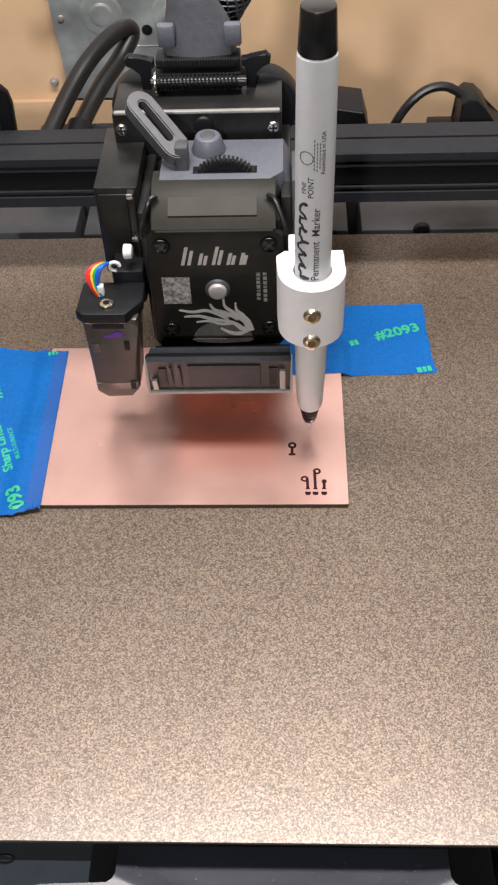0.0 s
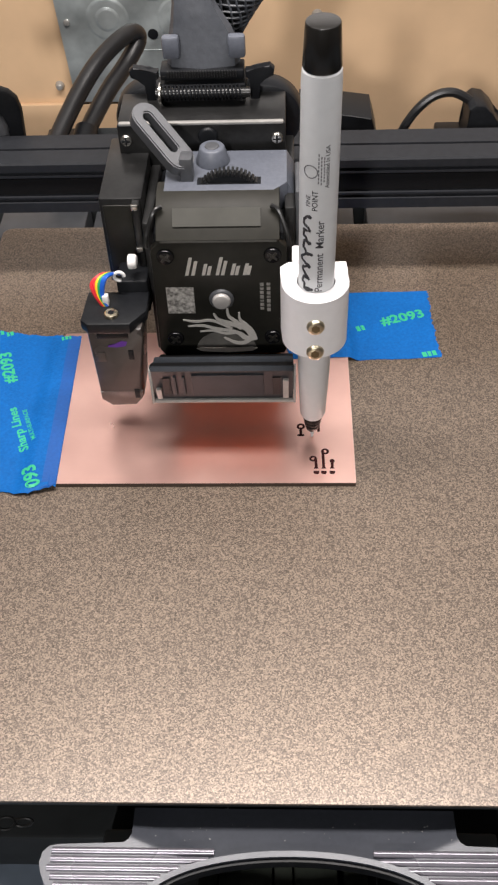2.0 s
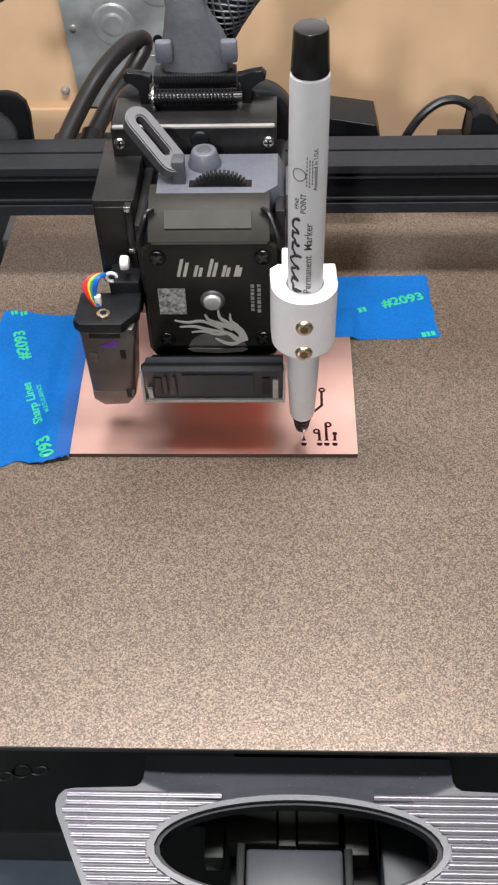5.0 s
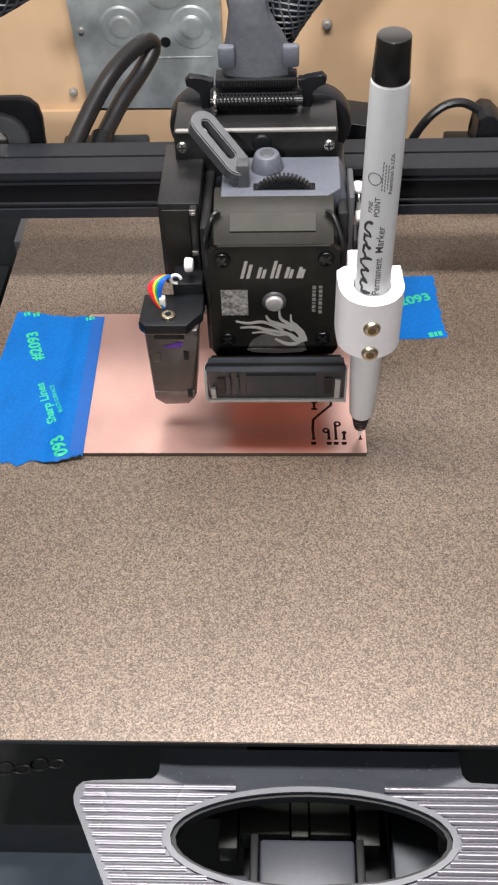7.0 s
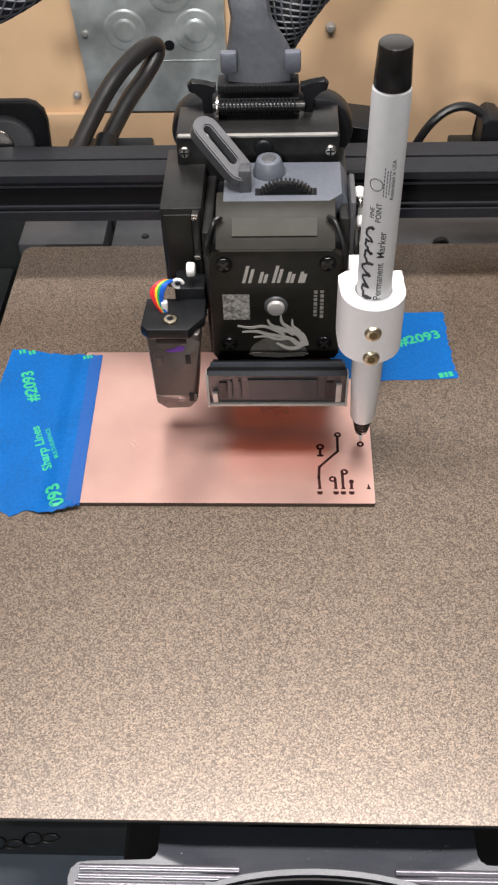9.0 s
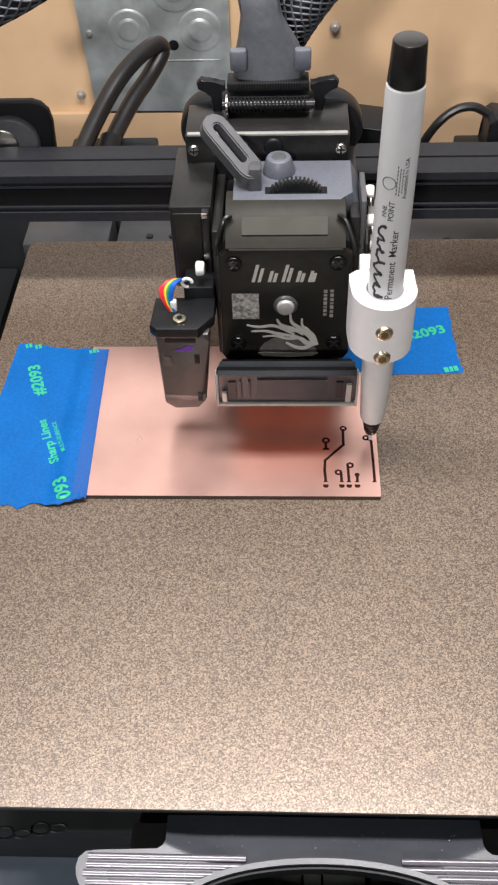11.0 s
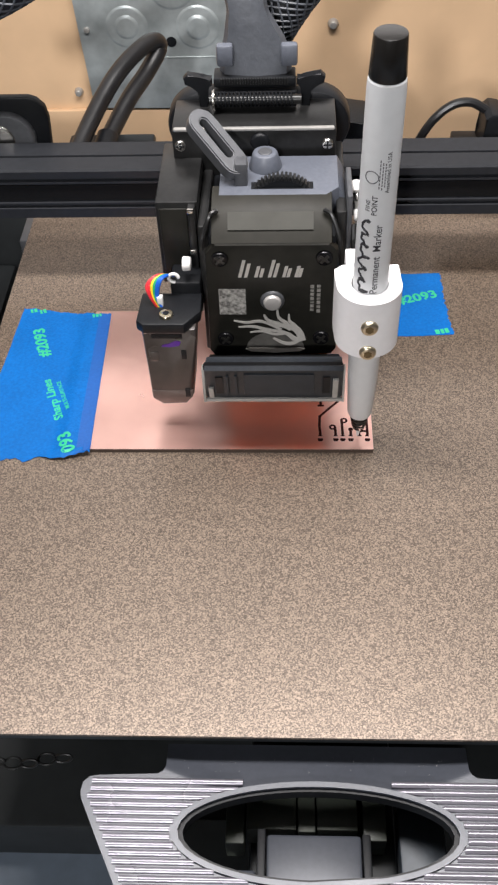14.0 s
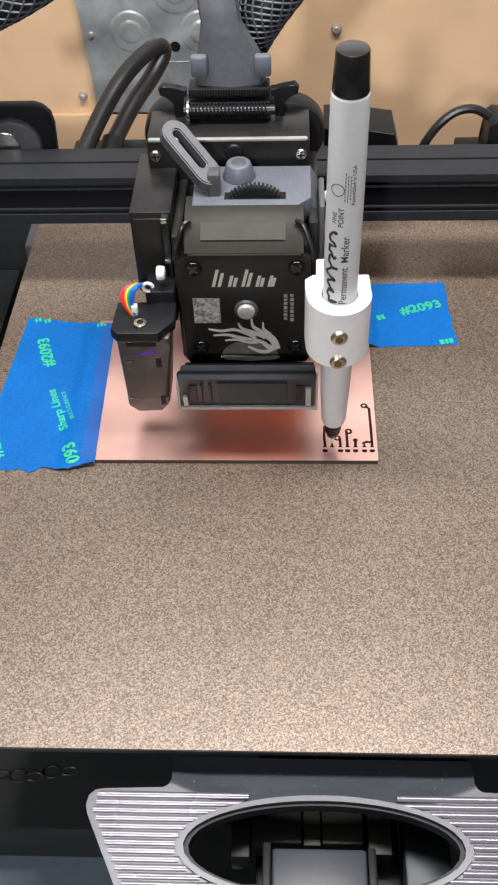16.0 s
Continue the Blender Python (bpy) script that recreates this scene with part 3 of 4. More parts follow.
def print_head():
    t = thing("extruder", (-12, 140, 6), "black direct-drive extruder with engraved front plate", "extruder")
    # motor body behind the front plate
    part("motor_body", box(nb(), -30.6, 7.4, 126, 168, 24, 66, 1.2), BLACK, t)
    part("side_wall", box(nb(), 7.4, 10.4, 132, 172, 22, 70, 0.6), BLACK_METAL, t)
    part("side_strap", box(nb(), 10.5, 12.2, 134, 150, 48, 74, 0.5), GREY_LEVER, t, "grey side strap")
    part("side_wall", box(nb(), -33.6, -30.6, 128, 172, 20, 68, 0.6), BLACK_METAL, t)
    # front plate with cut corners
    o = [(-28.6, 64.3), (5.3, 64.6), (8.0, 62.0), (8.5, 24.0), (7.0, 21.6), (-30.6, 20.8), (-32.2, 23.4), (-31.4, 61.6)]
    plate = part("front_plate", prism(nb(), o, "y", 123.8, 127.0, 0.35), BLACK_GLOSS, t, "glossy black plate with silver engraving")
    for x, z in ((-27.2, 59.6), (3.9, 59.8), (-26.8, 28.4), (3.6, 28.7)):
        bm = cone(nb(), (x, 123.9, z), (x, 122.8, z), 2.7, 2.4, 24, 0.2)
        s = part("screw", bm, SCREW_BLACK, plate)
        bm = box(nb(), x - 1.7, x + 1.7, 122.55, 122.9, z - 0.38, z + 0.38, 0, 1, Matrix.Rotation(radians(40), 4, "Y"))
        box(bm, x - 1.7, x + 1.7, 122.53, 122.9, z - 0.38, z + 0.38, 0, 1, Matrix.Rotation(radians(-50), 4, "Y"))
        part("cross_slot", bm, SLOT_SHEEN, s)
    face = Matrix.Translation((0, 123.72, 0)) @ Matrix.Rotation(radians(90), 4, "X")
    # maker's name: five plain slanted bars
    x = -22.0
    for w, h in ((4.3, 6.4), (3.5, 4.1), (3.7, 6.4), (3.1, 4.1), (2.5, 4.1)):
        k, d = 0.24, 1.0
        bars = [(x, 52.6, d, h), (x + w * 0.42, 52.6, d, h * 0.8)]
        for bx, bz, bw, bh in bars:
            z0 = bz - 52.6
            o = [(bx + k * z0, bz), (bx + bw + k * z0, bz), (bx + bw + k * (z0 + bh), bz + bh), (bx + k * (z0 + bh), bz + bh)]
            part("engraving", prism(nb(), o, "y", 123.72, 123.84), SILVER_PRINT, plate, smooth=False)
        x += w + 0.6
    # small print beside the axle: unreadable, as bars
    for row, x in enumerate((0.5, 2.5)):
        bm = nb()
        z = 49.6
        for w in ((1.3, 0.8, 1.1, 1.4, 0.7, 1.2, 1.0) if row == 0 else (1.0, 1.3, 1.2, 0.8, 1.4, 1.1, 1.3)):
            box(bm, x - 0.55, x + 0.55, 123.74, 123.82, z - w, z)
            z -= w + 0.45
        part("engraving", bm, DIM_PRINT, plate, smooth=False)["kind"] = "stuff"
    # printed square: a plain mottled patch
    part("engraving", box(nb(), -28.2, -19.9, 123.76, 123.84, 38.2, 48.2), material("mottled_silver_print", (0.05, 0.048, 0.045), 0.5, 0.1, 0.7, 900, 0, None, (0.62, 0.60, 0.56), 800, detail=1.0), plate, smooth=False)
    # axle end
    ax = part("axle_ring", cone(nb(), (-11.7, 123.9, 43.6), (-11.7, 123.0, 43.6), 3.9, 3.4, 28, 0.25), GREY_LEVER, plate)
    part("axle", cone(nb(), (-11.7, 123.1, 43.6), (-11.7, 121.9, 43.6), 2.9, 2.5, 24, 0.3), ALUMINIUM, ax, "bright steel axle end")
    # emblem: streaming crest over a half disc, in plain shapes
    bm = nb()
    arc = [(-11.0 + 9.4 * math.cos(radians(a)), 23.6 + 7.6 * math.sin(radians(a))) for a in range(0, 181, 12)]
    prism(bm, arc, "y", 123.6, 123.84)
    part("emblem", bm, material("grey_emblem", (0.13, 0.125, 0.115), 0.4, 0.2, 0.3, 400), plate)
    bm = nb()
    band = [(-20.6, 23.9), (-19.0, 22.9), (-11.0, 22.3), (-3.0, 22.9), (-1.4, 23.9), (-3.0, 24.5), (-11.0, 24.2), (-19.0, 24.5)]
    prism(bm, band, "y", 123.5, 123.84)
    for k, (pts, w) in enumerate((
            (((-24.0, 35.8), (-20.0, 35.0), (-15.0, 35.4), (-9.0, 32.0)), 0.7), (((-22.6, 33.2), (-18.0, 33.4), (-14.0, 32.2), (-8.0, 31.0)), 0.8),
            (((-19.0, 31.0), (-15.0, 31.4), (-11.0, 30.2), (-7.0, 30.6)), 0.7), (((-14.4, 38.2), (-13.0, 35.8), (-9.4, 34.4), (-6.0, 32.0)), 0.9),
            (((-10.2, 40.6), (-9.8, 37.0), (-7.2, 34.6), (-5.0, 32.0)), 0.8), (((-6.6, 38.4), (-6.4, 35.6), (-4.4, 33.4), (-3.2, 30.0)), 0.7),
            (((-12.0, 34.0), (-7.0, 33.6), (-3.8, 31.6), (-2.2, 27.4)), 1.7), (((-11.6, 28.6), (-8.4, 26.6), (-5.4, 26.4), (-2.4, 28.6)), 1.0),
            (((-9.0, 31.4), (-6.6, 30.0), (-5.0, 28.4), (-3.0, 28.0)), 1.2))):
        path = smooth_path([(px, 0, pz) for px, pz in pts], 5)
        up_side, low_side = [], []
        for i, p in enumerate(path):
            d = (path[min(i + 1, len(path) - 1)] - path[max(i - 1, 0)]).normalized()
            f = w * (0.25 + 0.75 * math.sin(math.pi * min(1.0, i / (len(path) - 1) * 0.62 + 0.08)))
            up_side.append((p.x - d.z * f * 0.7, p.z + d.x * f * 0.7))
            low_side.append((p.x + d.z * f * 0.7, p.z - d.x * f * 0.7))
        part("emblem", prism(nb(), up_side + low_side[::-1], "y", 123.50 - 0.012 * k, 123.7), SILVER_PRINT, plate, smooth=False)
    part("emblem", bm, SILVER_PRINT, plate, smooth=False)
    # fan shroud: stands a finger's width in front of the plate
    out = Matrix.Translation((-0.46, -6.3, 13.5)) @ Matrix.Scale(0.942, 4)

    def ahead(bm):
        bm.transform(out)
        return bm
    o = [(120.8, 20.4), (114.5, 24.6), (113.4, 23.6), (116.6, 8.8), (118.0, 8.0), (123.6, 8.0), (123.6, 20.4)]
    shroud = part("fan_shroud", ahead(prism(nb(), o, "x", -33.6, 10.8, 0.4)), SHROUD, t, "blue-black fan shroud with a clear lower lip")
    part("window", ahead(prism(nb(), [(113.3, 21.8), (115.5, 11.0), (117.4, 11.0), (115.4, 21.8)], "x", -21.0, 1.6, 0.2)), PANEL, shroud)
    lip = nb()
    box(lip, -34.4, 11.4, 115.8, 117.0, 7.4, 8.6, 0.2)
    box(lip, -34.6, -33.7, 115.6, 118.4, 7.4, 22.0, 0.2)
    box(lip, 10.9, 11.6, 115.6, 118.4, 7.4, 22.0, 0.2)
    part("lip", ahead(lip), CLEAR_EDGE, shroud, "pale translucent edge")
    for x in (-29.0, 5.6):
        part("slot", ahead(prism(nb(), [(113.7, 20.4), (115.7, 11.4), (117.4, 11.4), (115.4, 20.4)], "x", x - 1.2, x + 1.2)), BLACK, shroud)
    for x in (-26.4, -23.6):
        part("rib", ahead(prism(nb(), [(113.2, 21.2), (115.2, 11.6), (116.8, 11.6), (115.0, 21.2)], "x", x - 0.35, x + 0.35)), PANEL, shroud)
    part("post", ahead(prism(nb(), [(113.1, 19.5), (115.5, 9.6), (117.0, 9.6), (114.8, 19.5)], "x", 7.6, 9.4, 0.1)), CLEAR_EDGE, shroud, "clear plastic post")
    part("post", ahead(prism(nb(), [(114.0, 15.0), (115.5, 9.6), (117.0, 9.6), (115.4, 15.0)], "x", -32.6, -31.0, 0.1)), CLEAR_EDGE, shroud, "clear plastic post")
    part("brow", tube(nb(), [(-31.0, 119.4, 22.4), (-26.0, 116.4, 24.4), (-12.0, 114.9, 25.0), (2.0, 116.4, 24.4), (8.0, 119.4, 22.4)], 0.9, 8), SHROUD, shroud)
    part("deck", prism(nb(), [(102.4, 36.0), (105.0, 34.8), (116.0, 26.2), (124.6, 20.6), (124.6, 16.5), (104.0, 24.5)], "x", -32.6, 9.8, 0.3), BELT, t, "blue-black duct between the plate and the shroud")
    # thin hidden plate, added to throw an orange tint on the copper below
    part("amber_bounce_plate", box(nb(), -29.0, 6.0, 105.5, 150.0, 18.8, 20.4, 0.4), AMBER, t, "unseen amber plate that tints the copper below the head")
    # smoked bezel sloping to the top
    o = [(123.8, 64.4), (123.2, 65.4), (129.0, 71.6), (135.0, 74.0), (140.0, 74.0), (140.0, 64.0), (127.0, 64.0)]
    bez = nb()
    prism(bez, o, "x", -29.4, 6.0, 0.3)
    bezel = part("bezel", bez, SMOKE, t, "smoky olive bevel above the plate")
    part("label_strip", prism(nb(), [(125.5, 68.5), (129.1, 72.3), (129.8, 71.6), (126.2, 67.8)], "x", -24.5, 0.6), material("strip_plastic", (0.05, 0.049, 0.041), 0.45, 0, 0.15, 300), bezel)
    part("edge", box(nb(), -28.4, 5.2, 123.2, 124.4, 64.5, 65.2, 0.2), material("bevel_edge", (0.09, 0.088, 0.08), 0.4), bezel)
    for x0, s in ((-27.5, -1), (3.6, 1)):
        part("clip", tube(nb(), [(x0, 129.0, 72.8), (x0 + s * 2.2, 127.5, 72.0), (x0 + s * 4.6, 124.6, 66.0), (x0 + s * 5.0, 124.0, 62.6)], 0.7, 8), BLACK_METAL, bezel)
    # blue-grey top with knob and thumb wheel
    o = [(-27.4, 135.0), (4.4, 135.0), (8.2, 139.0), (8.2, 156.4), (-27.4, 156.4)]
    top = part("top_cover", prism(nb(), o, "z", 66.0, 74.1, 0.4), GREY_TOP, t, "blue-grey top cover")
    part("side_slope", prism(nb(), [(8.1, 73.8), (10.6, 69.0), (10.6, 63.0), (8.1, 63.0)], "y", 139.5, 157.0, 0.2), GREY_TOP, top)
    bm = cone(nb(), (-13.8, 150.6, 74.0), (-13.8, 150.6, 79.0), 5.2, 3.6, 32, 0.5)
    knob = part("knob", bm, GREY_TOP, top)
    part("dimple", cone(nb(), (-13.8, 150.6, 78.9), (-13.8, 150.6, 79.25), 2.3, 2.0, 20, 0.1), GREY_LEVER, knob)
    part("slot", box(nb(), -17.8, 0.6, 138.0, 141.6, 74.06, 74.22), BLACK, top)
    wheel = part("thumb_wheel", cone(nb(), (-8.6, 138.6, 67.2), (-8.6, 141.0, 67.2), 9.9, 9.9, 40), BLACK, top)
    for k in range(15):
        a = radians(42 + 6.9 * k)
        x, z = -8.6 + 10.1 * math.cos(a), 67.2 + 10.1 * math.sin(a)
        bm = box(nb(), x - 0.7, x + 0.7, 138.3, 141.3, z - 0.35, z + 0.35, 0.08, 1, Matrix.Rotation(-a, 4, "Y"))
        part("tooth", bm, BLACK_METAL, wheel)
    # pressure lever: a slotted arm
    p, q = Vector((-23.0, 143.5, 79.2)), Vector((-33.6, 152.6, 88.2))
    d = (q - p).normalized()
    side = Vector((0.75, 0.62, 0.0))
    side = (side - d * side.dot(d)).normalized()
    up = d.cross(side).normalized()
    if up.z < 0:
        up = -up
    L = (q - p).length

    def slot_ring(half, l0, l1, n=8):
        pts = [(l1 + half * math.sin(math.pi * k / n), half * math.cos(math.pi * k / n)) for k in range(n + 1)]
        pts += [(l0 - half * math.sin(math.pi * k / n), -half * math.cos(math.pi * k / n)) for k in range(n + 1)]
        return pts
    bm = prism(nb(), slot_ring(4.2, 0.0, L - 1.5), "z", -2.4, 2.0, holes=(slot_ring(1.35, 3.0, L - 2.0),))
    bmesh.ops.bevel(bm, geom=[e for e in bm.edges if e.calc_face_angle(0) > 0.9], offset=0.4, segments=2, affect="EDGES")
    rot = Matrix((d, side, up)).transposed().to_4x4()
    bm.transform(Matrix.Translation(p) @ rot)
    lever = part("lever", bm, GREY_LEVER, t, "grey slotted release lever")
    part("foot", box(nb(), -22.6, -18.9, 139.6, 144.5, 73.6, 81.4, 0.5), GREY_LEVER, lever)
    # bracket across the top, a sheet with a bright edge
    br = nb()
    box(br, -42.6, 7.8, 158.8, 160.4, 66, 81.4, 0.4)
    box(br, -42.6, 7.8, 160.4, 178.0, 80.2, 81.4, 0.3)
    bracket = part("bracket", br, BLACK_METAL, t, "black sheet bracket with a bright worn edge")
    part("edge", box(nb(), -42.0, 7.2, 158.4, 160.0, 81.2, 82.2, 0.4), WORN, bracket)
    for x in (-40.2, 5.2):
        screw(bracket, x, 158.8, 76.6, 2.0, STEEL)
    part("cap", cone(nb(), (-15.5, 158.9, 77.6), (-15.5, 157.6, 77.6), 3.2, 2.6, 20, 0.3), BLACK, bracket)
    # left fan box and its edge
    fan = part("fan_box", box(nb(), -46.4, -33.8, 134.5, 168.0, 42.5, 72.2, 0.5), BLACK_METAL, t, "black rectangular fan box")
    part("face", box(nb(), -45.4, -37.0, 133.9, 134.6, 44.5, 70.2, 0.4), BLACK_GLOSS, fan)
    part("rib", box(nb(), -36.6, -34.4, 131.8, 134.6, 50.0, 71.8, 0.3), BLACK_METAL, fan)
    for z in (71.0, 56.4):
        part("rivet", box(nb(), -36.7, -34.7, 131.2, 132.0, z - 0.8, z + 0.8, 0.2), STEEL, fan)
    part("plug", cone(nb(), (-38.9, 126.8, 55.6), (-36.2, 126.8, 55.6), 2.3, 2.1, 20, 0.6), WHITE, fan, "white plastic plug")
    # wheel rounds behind the bracket
    for x in (-34.6, 1.6):
        w = part("guide_wheel", cone(nb(), (x, 178, 71.8), (x, 187, 71.8), 11.6, 11.6, 36, 1.6), BLACK, t, "black rubber-rimmed guide wheel")
        part("hub", cone(nb(), (x, 178.1, 71.8), (x, 176.6, 71.8), 5.0, 4.4, 24, 0.4), BLACK_METAL, w)
    # strain relief with ears, coil spring and cable cover
    relief = part("strain_relief", box(nb(), -30.4, -4.2, 173, 184, 81.4, 86.4, 0.5), BLACK, t)
    sp = nb()
    coil = [(-29.2 + 23.6 * k / 330.0, 170.4 + 2.0 * math.cos(k * 0.3927), 85.2 + 2.0 * math.sin(k * 0.3927)) for k in range(331)]
    tube(sp, coil, 0.32, 6, 1)
    part("coil_spring", sp, BLACK, relief)
    part("pin", cone(nb(), (-30.4, 170.4, 85.2), (-29.6, 170.4, 85.2), 3.3, 3.3, 20, 0.1), STEEL, relief)
    part("axle", cone(nb(), (-31.4, 170.4, 85.2), (-2.8, 170.4, 85.2), 1.5, 1.5, 12), BLACK_METAL, relief)
    for s, x in ((-1, -30.6), (1, -4.2)):
        o = [(x, 88.2), (x + s * 1.6, 87.6), (x + s * 1.4, 80.0), (x + s * 4.2, 80.0), (x + s * 4.0, 86.6), (x + s * 6.2, 87.8), (x + s * 8.4, 88.6), (x + s * 8.8, 90.6), (x + s * 7.4, 92.0), (x + s * 5.2, 91.4), (x + s * 2.8, 90.4), (x, 90.6)]
        part("ear", prism(nb(), o, "y", 173.4, 176.4, 0.5), BLACK, relief)
    part("clamp_bar", box(nb(), -30.0, -4.6, 173.5, 181.0, 87.6, 90.6, 0.5), BLACK, relief)
    bm = nb()
    for k in range(26):
        x = -27.6 + k * 0.82
        box(bm, x - 0.22, x + 0.22, 173.0, 173.8, 88.6, 90.6)
    part("comb", bm, BLACK_METAL, relief)["kind"] = "stuff"
    return t


def cable_cover():
    t = thing("cable_cover", (-17, 185, 90), "dark grey flat cable cover rising from the print head", "cable cover")
    bm = nb()
    prof = [(-28.2, -6.0), (-26.6, 0.0), (-17.0, 3.0), (-7.4, 0.0), (-5.8, -6.0), (-17.0, -3.2)]
    path = smooth_path([(-17, 176, 89.5), (-17, 177.0, 95), (-17.4, 178, 101), (-18.8, 179, 107), (-20.0, 181, 114), (-20.6, 186, 124), (-20, 200, 132), (-18, 224, 138)], 6)
    rings = []
    for i, p in enumerate(path):
        dd = (path[min(i + 1, len(path) - 1)] - path[max(i - 1, 0)]).normalized()
        nrm = Vector((0, -dd.z, dd.y)).normalized()
        if nrm.y > 0:
            nrm = -nrm
        w = 1.0 if i < 7 else max(0.56, 1.0 - 0.035 * (i - 7))
        rings.append([bm.verts.new(p + Vector(((x + 17.0) * w, 0, 0)) + nrm * y * 0.5) for x, y in prof])
    for a, b in zip(rings, rings[1:]):
        for k in range(len(prof)):
            j = (k + 1) % len(prof)
            bm.faces.new((a[k], a[j], b[j], b[k]))
    bm.faces.new(rings[0])
    bm.faces.new(rings[-1][::-1])
    bmesh.ops.recalc_face_normals(bm, faces=bm.faces[:])
    part("cover", bm, GREY_SLEEVE, t)
    for x in (-26.2, -6.6):
        part("lug", box(nb(), x - 2.6, x + 2.6, 174.0, 177.2, 93.8, 100.6, 0.9), GREY_TOP, t, "blue-grey clip lug")
    return t


def braid(t, pts, r, n):
    """A dark hose under a net of crossing strands."""
    part("core", tube(nb(), pts, r, 16), BLACK, t)
    path = smooth_path(pts, 10)
    for s in (-1, 1):
        for k in range(n):
            line = []
            for i, p in enumerate(path):
                dd = (path[min(i + 1, len(path) - 1)] - path[max(i - 1, 0)]).normalized()
                u = dd.cross(Vector((0.31, 0.2, 0.93))).normalized()
                w = u.cross(dd)
                a = s * i * 0.2 + 2 * math.pi * k / n
                line.append(p + (r + 0.15) * (math.cos(a) * u + math.sin(a) * w))
            part("strand", tube(nb(), line, 0.42, 5, 1), GREY_SLEEVE, t)


def braided_sleeve():
    t = thing("braided_sleeve", (0, 215, 95), "black braided cable sleeve arching up from the head", "cable sleeve")
    braid(t, [(-18, 202, 84), (-14.5, 200, 91), (-9.0, 200, 100), (-2.5, 202, 108), (8, 209, 117), (26, 222, 128)], 7.6, 13)
    return t


def probe():
    t = thing("levelling_probe", (-43, 116, 30), "smoky black bed-levelling probe with coloured wires", "sensor")
    body = nb()
    o = [(-51.4, 43.0), (-34.8, 43.0), (-34.9, 40.0), (-37.2, 14.6), (-39.6, 11.4), (-47.6, 11.0), (-50.8, 14.0)]
    prism(body, o, "y", 111.0, 125.0, 1.6)
    b = part("body", body, PROBE, t, "smoky translucent housing")
    part("window", box(nb(), -48.4, -39.0, 110.8, 111.4, 39.6, 41.4, 0.1), BLACK, b)
    for z in (33.0, 16.6):
        part("slot", box(nb(), -39.8, -38.2, 110.7, 111.4, z - 1.8, z + 1.8, 0.1), BLACK, b)
    part("lamp", prism(nb(), [(-45.4, 36.9), (-43.4, 37.4), (-41.2, 38.6), (-39.6, 38.2), (-40.2, 36.6), (-43.0, 36.1), (-45.6, 36.3)], "y", 110.8, 111.4), PURPLE, b, "violet lit indicator")
    part("square", box(nb(), -49.6, -46.8, 110.7, 111.3, 30.4, 34.2, 0.15), PROBE, b)
    part("lower_shell", prism(nb(), [(-50.6, 17.5), (-37.2, 17.5), (-37.5, 14.8), (-39.8, 11.9), (-47.4, 11.5), (-50.4, 14.2)], "y", 110.85, 112.0, 0.3), PROBE_PALE, b, "paler translucent lower end")
    o = [(-52.6, 112.0), (-50.4, 109.8), (-38.0, 109.8), (-33.4, 116.0), (-33.4, 125.0), (-52.0, 125.0)]
    m = part("mount", prism(nb(), o, "z", 42.2, 46.0, 0.6), BLACK, t, "black mounting flange")
    bm = cone(nb(), (-43.6, 114.0, 45.9), (-43.6, 114.0, 47.0), 2.3, 2.0, 20, 0.2)
    s = part("screw", bm, BRASS, m)
    part("slot", cone(nb(), (-43.6, 114.0, 46.9), (-43.6, 114.0, 47.15), 1.0, 1.0, 6), BLACK, s)
    part("rear_post", box(nb(), -43.0, -33.6, 124.6, 136.0, 38, 50, 0.8), BLACK, t)
    part("ring", tube(nb(), [(-41.6 + 1.5 * math.cos(a), 124.0, 52.4 + 1.5 * math.sin(a)) for a in [math.pi * q / 5 for q in range(9)]], 0.55, 8, 2), WHITE, t, "white wire loop")
    part("connector", box(nb(), -46.6, -44.8, 118.2, 120.2, 45.4, 49.4, 0.3), WHITE, t)
    for k, mat in enumerate((RED, RED, YELLOW, GREEN, BLUE, BLUE)):
        part("wire", tube(nb(), [(-46.6 + 0.25 * k, 118.4, 45.8), (-48.6 + 0.45 * k, 119.2, 49.2), (-49.4 + 0.85 * k, 120.6, 52.4 + 0.3 * k), (-46.4 + 0.6 * k, 123.6, 53.6), (-42.0, 127.0, 51.0)], 0.5, 8), mat, t)
    return t


def pen_axis(z):
    """Centre of the marker at height z: it leans a little to the viewer."""
    f = (z - 2.2) / 126.0
    return Vector((15.75 + 0.15 * f, 105.4 - 5.6 * f, z))


